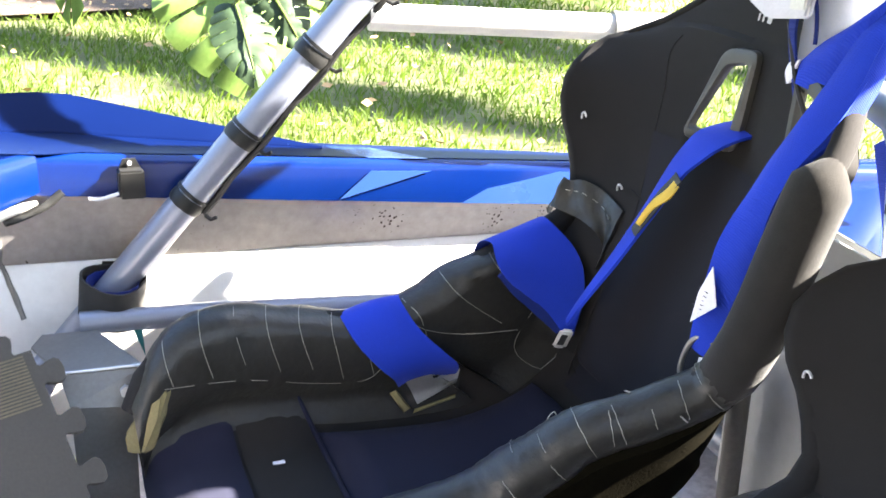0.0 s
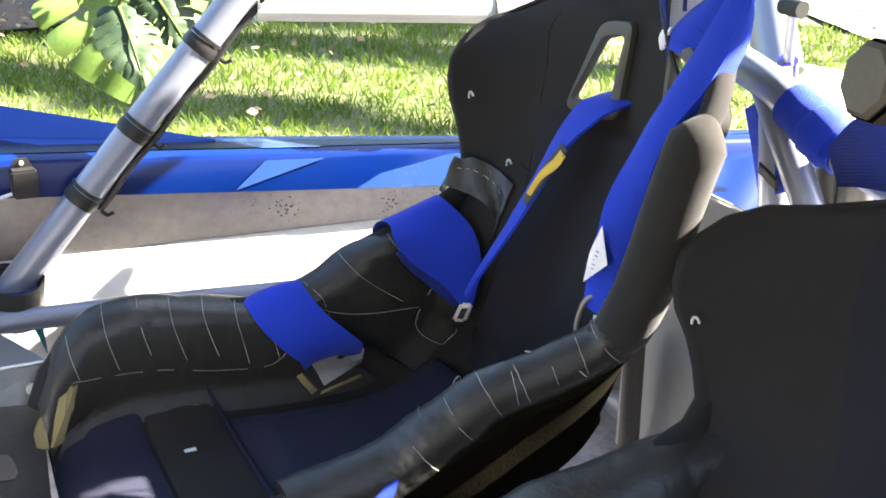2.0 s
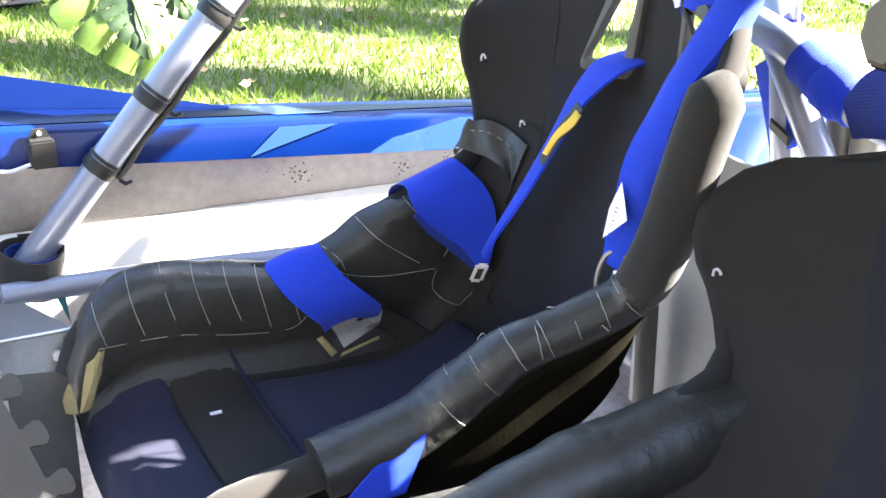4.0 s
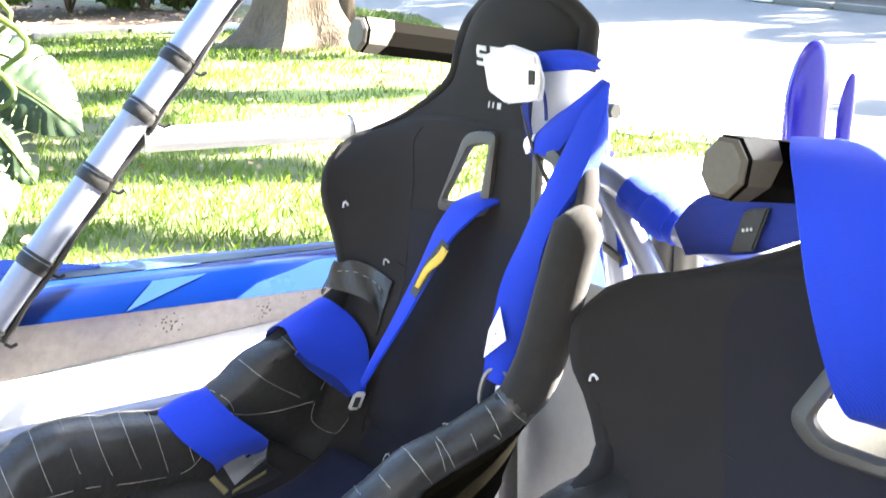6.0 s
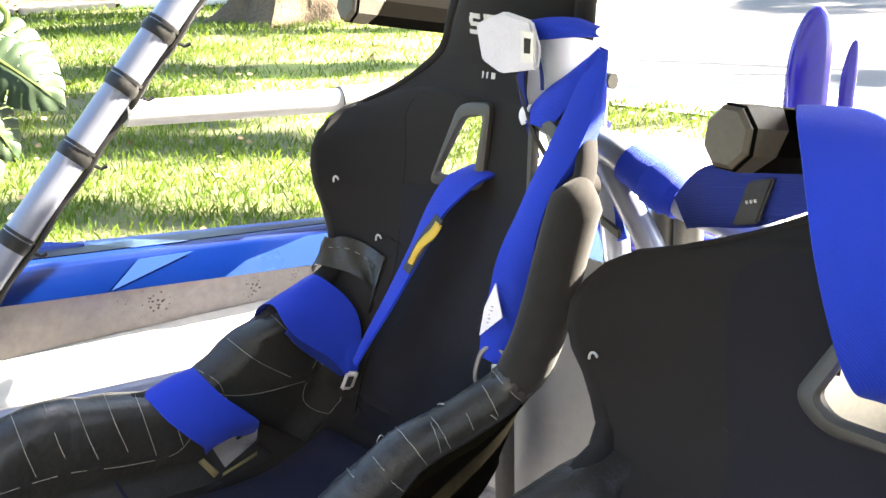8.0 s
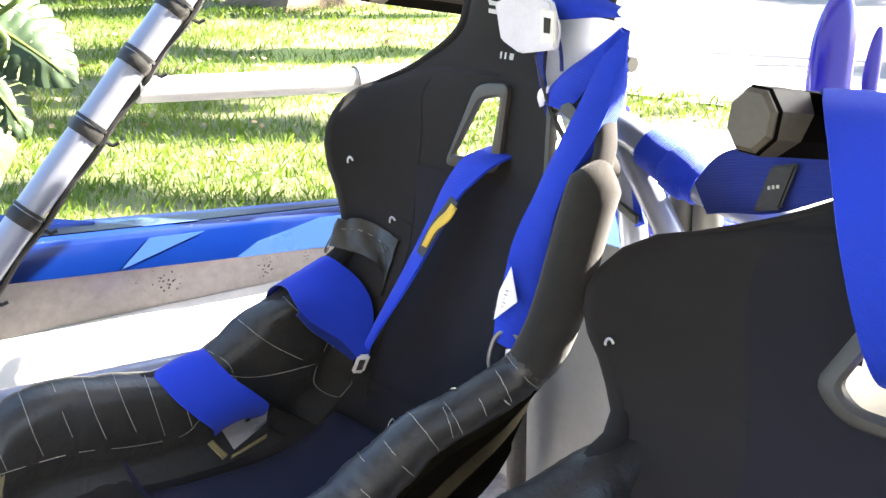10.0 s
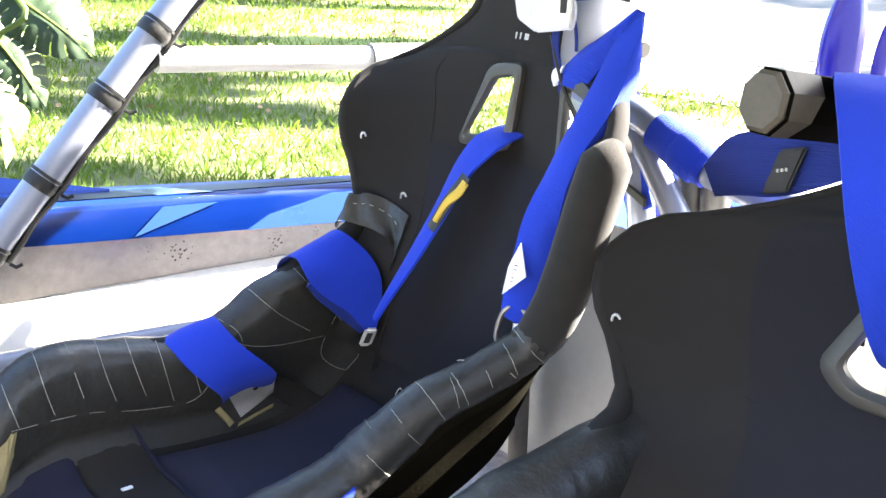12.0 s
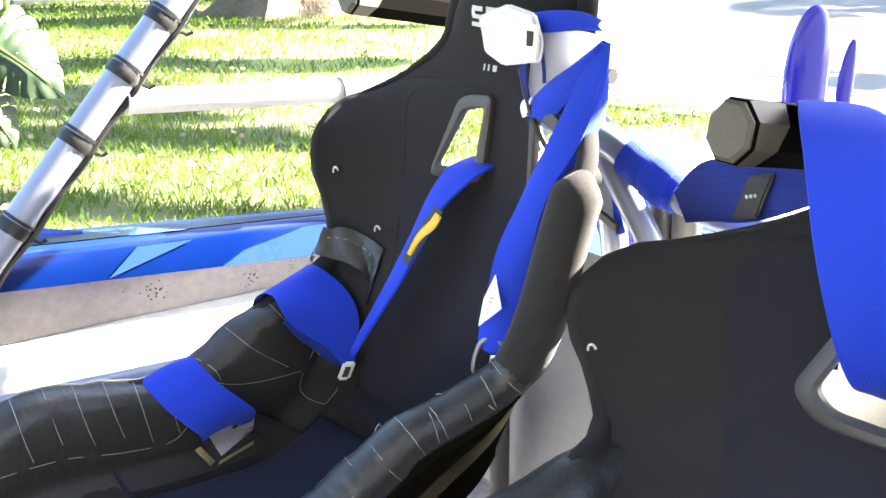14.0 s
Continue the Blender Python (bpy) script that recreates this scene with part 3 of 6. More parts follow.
def shrub(x, y, w, h, label, count, size, seed, mat=LEAF, group="garden shrubs"):
    rng = np.random.default_rng(seed)
    root = thing("shrub", (x, y, 0), label, "shrub", group)
    for k in range(6):
        a = rng.uniform(0, 6.28)
        part("stem", tube([(x, y, 0), (x + math.cos(a) * w * 0.2, y + math.sin(a) * w * 0.2, h * 0.4), (x + math.cos(a) * w * 0.45, y + math.sin(a) * w * 0.45, h * 0.8)], [0.02, 0.015, 0.006], 6), BARK, root)
    cents = [(x + rng.uniform(-0.5, 0.5) * w, y + rng.uniform(-0.4, 0.4) * w, h * rng.uniform(0.3, 0.85)) for k in range(9)]
    rads = [(w * rng.uniform(0.16, 0.3), w * rng.uniform(0.16, 0.3), h * rng.uniform(0.14, 0.26)) for k in range(9)]
    v, f = leaf_cloud(cents, rads, count, size, seed)
    leafy("foliage", v, f, mat, root)
    return root


for k, (x, y, w, h, mt) in enumerate([(-5.2, 13.6, 1.6, 1.5, LEAF), (-4.3, 13.5, 1.3, 1.3, LEAF), (-3.5, 13.7, 1.0, 0.9, LEAF_PALE), (-3.0, 13.9, 0.8, 0.7, LEAF_PALE), (-6.4, 12.6, 1.8, 1.6, LEAF), (-5.6, 9.8, 1.2, 0.9, LEAF), (-7.2, 10.0, 1.6, 1.4, LEAF)]):
    shrub(x, y, w, h, "dense broad-leaved shrub at the back of the leaf-littered bed" if mt is LEAF else "low yellowish shrub at the edge of the bed", 5200, 0.15 if mt is LEAF else 0.11, 40 + k, mt, "shrubs by the lawn")
for k in range(12):
    shrub(3.45 + 0.36 * k + 0.25 * (k % 2), 16.6 - 0.50 * k + 0.3 * (k % 3 == 0), 0.62 + 0.12 * (k % 3), 0.34, "low spreading green shrub in the garden bed, leaves darkened for shade", 900, 0.045, 60 + k, LEAF_SHADE, "low shrubs along the kerb")
for k in range(4):
    shrub(6.0 + 1.0 * k, 19.0 - 1.9 * k, 1.5, 1.7, "tall shrub before the brick house, leaves darkened for shade", 1800, 0.09, 70 + k, LEAF_SHADE, "tall garden shrubs")


def street_things():
    root = thing("mailbox", (2.62, 17.5, 0.05), "small green mailbox on a thin post by the driveway", "mailbox")
    part("post", tube([(2.62, 17.5, 0.0), (2.62, 17.5, 0.45)], 0.02, 8), BARK, root)
    part("box", brick((2.62, 17.5, 0.53), (0.09, 0, 0), (0, 0.13, 0), (0, 0, 0.09), 0.02), TEAL, root)
    for x, y in ((2.3, 21.2), (2.75, 21.4)):
        root = thing("wheelie_bin", (x, y, 0.05), "dark blue wheeled rubbish bin on the driveway", "bin", "bins on the driveway")
        part("body", loft([[(x + sx * w, y + sy * w, z) for sx, sy in ((-1, -1), (1, -1), (1, 1), (-1, 1))] for z, w in ((0.05, 0.2), (0.9, 0.26))]), BIN_BLUE, root, smooth=False)
        part("lid", brick((x, y, 0.94), (0.28, 0, 0), (0, 0.3, 0), (0, 0, 0.035), 0.015), BIN_BLUE, root)
        part("wheel", tube([(x - 0.24, y + 0.2, 0.12), (x - 0.18, y + 0.2, 0.12)], 0.09, 14), BLACK_RUBBER, root)
        part("wheel", tube([(x + 0.18, y + 0.2, 0.12), (x + 0.24, y + 0.2, 0.12)], 0.09, 14), BLACK_RUBBER, root)
    house = thing("house", (9, 24, 0), "red-brown brick house behind the garden", "house")
    part("wall", brick((9.5, 24.5, 1.45), (4.7, 0, 0), (0, 3.0, 0), (0, 0, 1.5)), BRICK_WALL, house, smooth=False)
    part("roof", slab([(4.4, 21.0, 2.95), (14.8, 21.0, 2.95), (14.8, 24.5, 4.4), (4.4, 24.5, 4.4)], (0, 0, 0.12)), BARK, house, smooth=False)
    part("roof", slab([(4.4, 28.0, 2.95), (14.8, 28.0, 2.95), (14.8, 24.5, 4.4), (4.4, 24.5, 4.4)], (0, 0, 0.12)), BARK, house, smooth=False)
    part("door", brick((6.0, 21.46, 1.05), (0.42, 0, 0), (0, 0.03, 0), (0, 0, 1.02), 0.01), BARK, house)
    pil = thing("brick_pillar", (4.95, 19.7, 0), "square red-brown brick gate pillar", "pillar")
    part("shaft", brick((4.95, 19.7, 0.6), (0.2, 0, 0), (0, 0.2, 0), (0, 0, 0.6), 0.01), BRICK_WALL, pil)
    part("coping", brick((4.95, 19.7, 1.23), (0.25, 0, 0), (0, 0.25, 0), (0, 0, 0.035), 0.01), CONCRETE, pil)


street_things()


def sky_blocker():
    """Unseen plain wall added behind the camera to close the place and block sky."""
    bm = brick((-1.0, -4.6, 2.6), (9.0, 0, 0), (0, 0.12, 0), (0, 0, 2.6))
    tagged(link("wall_south", bm, DARK_WALL, smooth=False), "unseen plain dark grey wall added behind the camera to block the sky", "wall", "", "structure")


sky_blocker()


def far_woods():
    """A belt of tall trees far round the lawn."""
    rng = np.random.default_rng(5)
    cents, rads = [], []
    for k in range(64):
        a = radians(-100 + 2.1 * k)
        d = rng.uniform(36, 46)
        cents.append((math.sin(a) * d, math.cos(a) * d, rng.uniform(2.0, 8.5)))
        rads.append((rng.uniform(2, 3.5), rng.uniform(2, 3.5), rng.uniform(2, 3.5)))
    v, f = leaf_cloud(cents, rads, 26000, 0.42, 5)
    me = bpy.data.meshes.new("far_woods")
    me.from_pydata(v, [], f)
    me.materials.append(LEAF)
    tagged(new("far_woods", me), "dense dark belt of tall trees far round the lawn", "woods", "", "stuff")


far_woods()


# ---- the buggy's body ----
def far_side_body():
    root = thing("side_pod", RW(0.3, -0.05, 0.40), "glossy metallic blue buggy side pod with pale splash graphics", "bodywork")
    rows = []
    for i in range(33):
        f = -0.75 + i * (0.826 + 0.75) / 32
        t, b = 0.853 + 0.07 * f, 0.784 + 0.079 * f
        w = 0.055 + 0.07 * max(0.0, f)
        sec = [(0.012, b), (0.0, b + 0.002), (0.0, t - 0.014), (0.003, t - 0.006), (0.012, t), (w * 0.6, t + 0.0005), (w, t), (w + 0.012, t - 0.008), (w + 0.05, t - 0.11), (w + 0.05, t - 0.30), (w + 0.0, t - 0.42), (w - 0.01, t - 0.42), (w + 0.03, t - 0.30), (w + 0.035, t - 0.11), (w, t - 0.018), (0.016, t - 0.016)]
        rows.append([RW(f, -o, z) for o, z in sec])
    shell = part("shell", loft(rows), PAINT, root)
    lip = lambda f, z, o=0.0015: RW(f, o, z)
    top = lambda f, o: RW(f, -o, 0.853 + 0.07 * f + 0.0008)
    part("graphic", slab([lip(0.352, 0.863), lip(0.262, 0.858), lip(0.400, 0.820)], SIDE * 0.0008), PAINT_PALE, root, "pale blue angular splash graphic", smooth=False)
    part("graphic", slab([top(0.352, 0.012), top(0.262, 0.012), top(0.335, 0.062), top(0.405, 0.070), top(0.385, 0.04)], UP * 0.0008), PAINT_PALE, root, smooth=False)
    part("graphic", slab([lip(0.213, 0.803), lip(0.174, 0.824), lip(0.117, 0.834), lip(0.062, 0.845), lip(-0.2, 0.828), lip(-0.2, 0.775), lip(0.0, 0.788)], SIDE * 0.0008), PAINT_PALE, root, smooth=False)
    for f in (0.56,):
        part("rivet", tube([lip(f, 0.825 + 0.079 * f * 0.9, -0.001), lip(f, 0.825 + 0.079 * f * 0.9, 0.0025)], 0.004, 8), STEEL, root)
    # raised fairing over the front of the pod
    rows = []
    for i in range(27):
        f = 0.41 + i * 0.05
        rise = max(0.0, min(1.0, (f - 0.41) / 0.37))
        t = 0.853 + 0.07 * f
        crest = t + 0.004 + 0.044 * rise - max(0.0, f - 0.78) * 0.075
        cr = 0.052 + 0.056 * rise
        co = cr + 0.006 + 0.060 * rise
        sec = [(cr - 0.002, t - 0.016), (cr, t + 0.0012), (cr + 0.004, t + 0.005), (co - 0.008, crest - 0.005), (co, crest), (co + 0.015, crest - 0.006), (co + 0.07, t - 0.13), (co + 0.07, t - 0.3), (co + 0.05, t - 0.3), (co, t - 0.04)]
        rows.append([RW(f, -o, z) for o, z in sec])
    part("fairing", loft(rows), PAINT_NAVY, root, "deep blue raised front fairing")
    # dark top of the pod beside the lip
    rows = []
    for i in range(34):
        f = -0.44 + i * 0.05
        t, w = 0.853 + 0.07 * f + 0.0008, 0.055 + 0.07 * max(0.0, f)
        inner = 0.016 if f < 0.80 else 0.002
        rows.append([RW(f, -o, t + e) for o, e in ((inner, 0), (w - 0.002, 0), (w - 0.002, 0.0008), (inner, 0.0008))])
    part("pod_top", loft(rows), PAINT_NAVY, root, "deep navy pod top", smooth=False)
    # the cowl that turns a little inwards ahead of the corner
    lip_rows, top_rows = [], []
    c0, c1 = RW(0.820, 0.0, 0.0), W(-0.385, 1.23, 0.0)
    fwd = (-SIDE * 0.95 - REAR * 0.30).normalized()
    for i in range(15):
        g = i / 14
        p = c0.lerp(c1, g)
        t, b = 0.9135 - 0.038 * g, 0.853 - 0.11 * g
        sec = [(0.012, b), (0, b + 0.003), (0, t - 0.012), (0.004, t - 0.004), (0.012, t), (0.03, t - 0.002), (0.03, t - 0.012), (0.014, t - 0.014)]
        lip_rows.append([p + fwd * o + UP * z for o, z in sec])
        tr = 0.853 + 0.07 * (0.82 + 0.41 * g) + 0.001
        top_rows.append([p + fwd * o + UP * z for o, z in ((0.014, t + 0.0006), (0.06, tr), (0.22, tr - 0.01), (0.22, t - 0.03), (0.014, t - 0.006))])
    part("cowl_lip", loft(lip_rows), PAINT, root, "bright blue cowl edge in front of the cockpit")
    part("cowl_top", loft(top_rows), PAINT_NAVY, root, "deep navy cowl top")
    return root


far_side_body()


def tub():
    """Aluminium tub: side panel, sloping sill, floor, and the firewall behind the seats."""
    root = thing("cockpit_tub", W(0.0, 0.2, 0.38), "dull brushed aluminium cockpit tub, stained and scuffed", "panel", "", "structure")
    rows, sills = [], []
    for i in range(30):
        f = -0.55 + i * 1.95 / 29
        z0 = 0.79 + 0.079 * f
        e = 0.0015 * math.sin(f * 23)
        sec = [(-0.012, z0 + 0.02), (-0.023 + e, 0.775), (-0.030 + e * 0.4, 0.7355), (-0.034, 0.7355), (-0.027, 0.775), (-0.018, z0 + 0.02)]
        rows.append([RW(f, o, z) for o, z in sec])
        low = [(-0.030, 0.7345), (-0.026, 0.730), (-0.010, 0.701), (-0.006, 0.691), (0.004, 0.664), (0.007, 0.654), (0.010, 0.42), (0.006, 0.42), (0.003, 0.652), (0.000, 0.662), (-0.010, 0.690), (-0.030, 0.727), (-0.034, 0.7345)]
        sills.append([RW(f, o, z) for o, z in low])
    part("side_panel", loft(rows), SIDE_ALU, root, "stained satin alloy side panel")
    part("sill_panel", loft(sills), SUNLIT_ALU, root, "pale sill panel with the sun's white put into its colour")
    part("floor_panel", slab([W(-0.46, -0.35, 0.42), W(1.0, -0.35, 0.42), W(1.0, 1.5, 0.42), W(-0.52, 1.5, 0.42)], UP * -0.006), ALU, root, smooth=False)
    part("firewall", slab([W(-0.40, -0.16, 0.42), W(1.0, -0.16, 0.42), W(1.0, -0.24, 0.82), W(-0.38, -0.24, 0.82)], REAR * 0.004), PRIMER, root, smooth=False)
    part("front_bulkhead", slab([W(-0.50, 1.5, 0.42), W(1.0, 1.5, 0.42), W(1.0, 1.5, 0.9), W(-0.55, 1.5, 0.9)], REAR * -0.004), ALU, root, smooth=False)
    part("near_side_panel", slab([W(0.96, -0.35, 0.42), W(0.96, 1.5, 0.42), W(0.96, 1.5, 0.62), W(0.96, -0.35, 0.62)], SIDE * 0.004), ALU, root, smooth=False)
    part("weld_seam", tube([RW(0.885, -0.011 - 0.0020 * k + 0.001 * math.sin(k * 2.1), 0.83 - 0.0100 * k) for k in range(10)] + [RW(0.882 - 0.002 * k, -0.026 + 0.0032 * k, 0.731 - 0.0068 * k) for k in range(11)], 0.0045, 7, 70, wobble=0.7), PRIMER, root, "rough weld bead")
    return root


tub()
# ---- roll cage ----
def cage():
    root = thing("roll_cage", RW(0.80, 0.035, 0.42), "silver-grey painted steel tube roll cage", "roll cage")
    top = lambda f: RW(f, 0.035, 0.644 + (0.798 - f) * 1.155)
    part("front_pillar", tube([top(0.86), top(0.10), top(-0.15) + UP * -0.05], 0.0235, 20), SILVER, root)
    part("sill_tube", tube([RW(0.79, 0.105, 0.697), RW(0.60, 0.088, 0.690), RW(0.2, 0.085, 0.676), RW(-0.4, 0.085, 0.66)], 0.0165, 16), SILVER, root)
    part("pillar_foot", tube([top(0.83), RW(0.90, 0.05, 0.50), RW(0.92, 0.06, 0.42)], 0.0225, 16), SILVER, root)
    part("side_bar", tube([RW(0.363, 0.03, 1.100), RW(-0.02, 0.035, 1.074), RW(-0.30, 0.05, 1.055)], 0.0195, 18), PALE_BAR, root, "off-white painted side bar")
    part("bar_sleeve", tube([RW(0.01, 0.035, 1.0755), RW(-0.10, 0.04, 1.069)], 0.0245, 18), PRIMER, root)
    part("harness_bar", tube([W(-0.10, -0.185, 1.062), W(0.05, -0.163, 1.045), W(0.105, -0.160, 1.028), W(0.20, -0.158, 0.994), W(0.26, -0.15, 0.985), W(0.70, -0.12, 0.94)], 0.024, 18, 40), SILVER, root)
    part("harness_bar_brace", tube([W(0.03, -0.170, 1.05), W(0.141, -0.166, 0.912), W(0.21, -0.165, 0.80)], 0.021, 16), SILVER, root)
    part("rear_hoop_leg", tube([W(0.01, -0.21, 1.05), W(0.04, -0.20, 0.93), W(0.07, -0.19, 0.80)], 0.022, 18), SILVER, root)
    part("rear_brace", tube([W(-0.965, -0.874, 1.500), W(-0.796, -0.816, 1.190), W(-0.574, -0.753, 0.852)], 0.048, 18), SILVER, root)
    part("rear_stay", tube([W(-0.884, -1.050, 1.473), W(-0.856, -0.973, 1.203), W(-0.817, -0.901, 0.893)], 0.021, 12), KHAKI, root, "thin yellowish stay")
    part("rear_stay", tube([W(-0.682, -0.901, 1.500), W(-0.729, -0.861, 1.257), W(-0.776, -0.820, 0.960)], 0.016, 12), KHAKI, root)
    # Unseen panel and tubes added overhead; the outline sets what the sun reaches.
    part("shade_panel", slab([W(u, f, 1.56) for u, f in ((0.03, -0.80), (0.38, -0.80), (0.38, -0.58), (0.80, -0.58), (0.80, 1.05), (-0.12, 1.05), (-0.12, -0.48), (0.03, -0.48))], UP * 0.004), ALU, root, "unseen flat alloy panel added to shade the cockpit", smooth=False)
    for u in (0.06, 0.77):
        part("shade_panel_tube", tube([W(u, -0.53, 1.535), W(u, 1.03, 1.535)], 0.018, 14, 12), SILVER, root)
    part("tunnel_panel", slab([W(-0.14, -0.11, 0.885), W(0.46, -0.11, 0.885), W(0.46, -0.10, 0.42), W(-0.14, -0.10, 0.42)], REAR * 0.004, 0.001), PANEL_GREY, root, "plain pale grey panel between the seats", smooth=False)
    part("seat_upright", tube([W(-0.066, -0.07, 0.66), W(-0.064, -0.07, 0.42)], 0.016, 14), PRIMER, root, "dull grey upright beside the far seat")
    part("seat_rail", tube([W(-0.2, -0.13, 0.46), W(0.9, -0.13, 0.46)], 0.02, 14), SILVER, root)
    # cable tied along the far pillar
    cab = thing("loom_cable", top(0.5), "thin black wiring cable tied along the cage pillar", "cable")
    pts = []
    for i in range(24):
        f = 0.625 - i * 0.022
        sag = 0.004 * abs(math.sin((f - 0.03) / 0.078 * math.pi)) if f > 0.25 else 0.004 * abs(math.sin(f * 40))
        pts.append(top(f) + SIDE * 0.010 - UP * (0.014 + sag) + REAR * (0.018 + sag * 0.8))
    part("cable", tube(pts, 0.0055, 8, 70), BLACK_RUBBER, cab)
    for f in (0.625, 0.545, 0.445, 0.366, 0.303, 0.20):
        axis = (top(f - 0.05) - top(f)).normalized()
        tie = thing("cable_tie", top(f), "black tape and cable tie wound round the silver pillar", "cable tie", "ties on the pillar")
        part("band", tube([top(f) - axis * 0.009, top(f) - axis * 0.003, top(f) + axis * 0.004, top(f) + axis * 0.010], [0.0248, 0.0264, 0.0262, 0.0248], 20, wobble=0.08), BLACK_RUBBER, tie)
        part("band", tube([top(f) + axis * 0.012, top(f) + axis * 0.017], 0.0262, 20), BLACK_RUBBER, tie)
        e = top(f) + SIDE * 0.018 + REAR * 0.022 - UP * 0.018
        part("tail", tube([e, e + SIDE * 0.008 + REAR * 0.006 - UP * 0.004, e + SIDE * 0.012 + REAR * 0.014], 0.003, 6), BLACK_RUBBER, tie)
    a, axis = W(-0.458, 0.740, 0.710), (UP + REAR * 0.12 + SIDE * 0.06).normalized()
    wrap = thing("strap_wrap", a, "wide black hook-and-loop strap wrapped round the pillar foot", "strap")
    rows = []
    for k in range(41):
        an = k / 40 * math.pi * 2.35 + 0.6
        r = 0.038 + 0.010 * k / 40 + 0.003 * math.sin(an * 3)
        s1 = axis.orthogonal().normalized()
        s2 = axis.cross(s1)
        c = a + (s1 * math.cos(an) + s2 * math.sin(an) * 1.15) * r
        rows.append([c - axis * 0.030, c + axis * 0.030, c + axis * 0.030 + (c - a).normalized() * 0.003, c - axis * 0.030 + (c - a).normalized() * 0.003])
    part("wrap", loft(rows), VELCRO, wrap)
    lining = [(a + (s1 * math.cos(q) + s2 * math.sin(q)) * 0.036) for q in [i * 0.5236 for i in range(13)]]
    part("lining", loft([[c - axis * 0.02, c + axis * 0.024, c + axis * 0.024 + (c - a) * 0.05, c - axis * 0.02 + (c - a) * 0.05] for c in lining]), BLUE_DARK, wrap, "blue fleece lining")


cage()


# ---- bucket seats ----
BACK = [(-0.065, 1.334), (-0.042, 1.312), (-0.030, 1.246), (-0.020, 1.180), (-0.008, 1.130), (0.000, 1.090), (0.005, 1.040), (0.020, 0.980), (0.040, 0.910), (0.060, 0.850),
        (0.080, 0.780), (0.100, 0.710), (0.140, 0.630), (0.260, 0.590), (0.420, 0.590), (0.550, 0.610), (0.650, 0.615), (0.715, 0.585), (0.735, 0.510)]
RIM_W = [0.056, 0.091, 0.106, 0.120, 0.194, 0.258, 0.283, 0.283, 0.272, 0.254, 0.252, 0.258, 0.260, 0.260, 0.260, 0.255, 0.245, 0.230, 0.215]
RIM = [(-0.065, 1.305), (-0.048, 1.275), (-0.038, 1.232), (-0.025, 1.165), (0.015, 1.105), (0.065, 1.078), (0.108, 1.040), (0.118, 0.985), (0.105, 0.915), (0.118, 0.855),
       (0.195, 0.824), (0.270, 0.802), (0.350, 0.752), (0.436, 0.724), (0.520, 0.728), (0.605, 0.724), (0.665, 0.703), (0.705, 0.665), (0.722, 0.600)]


WING = [0.026, 0.028, 0.033, 0.046, 0.057, 0.039, 0.005, 0, 0, 0, 0, 0, 0, 0, 0, 0, 0, 0, 0]
TUCK = [0, 0, 0, 0, 0.016, 0.030, 0.026, 0.030, 0.030, 0.028, 0.014, 0, 0, 0, 0, 0, 0, 0, 0]


# The far seat's own shape: how its left rim differs, its right rim (from station 5 on), and its middle line.
LEFT_F = [0] * 16 + [0.0, 0.020, 0.035]
LEFT_Z = [0] * 9 + [-0.008, -0.018, -0.020, -0.006, 0.014, 0.022, 0.040, 0.059, 0.060, 0.056]
RIGHT = [(0.225, 0.074, 1.059), (0.222, 0.086, 1.028), (0.215, 0.103, 0.962), (0.205, 0.115, 0.897), (0.190, 0.127, 0.837), (0.165, 0.142, 0.790), (0.142, 0.205, 0.755), (0.120, 0.275, 0.727), (0.103, 0.330, 0.684),
         (0.085, 0.390, 0.637), (0.075, 0.480, 0.612), (0.075, 0.570, 0.600), (0.080, 0.650, 0.590), (0.080, 0.700, 0.550)]
MIDDLE_Z = [-0.006] + [0] * 10 + [-0.02, -0.035, -0.05, -0.05, -0.05, -0.05, -0.03, 0]
MIDDLE_U = [0.006, 0.006, 0.004, 0, 0, 0, 0, 0, -0.005, -0.015, -0.035, -0.055, -0.070, -0.080, -0.090, -0.095, -0.095, -0.095, -0.095]
NEAR_U = [0, 0, 0, 0, 0.008, 0.014, 0.014, 0.012, 0.012, 0.012, 0.004] + [0] * 8
HEAD_R = [0.030, 0.022, 0.014, 0.008, 0, 0]


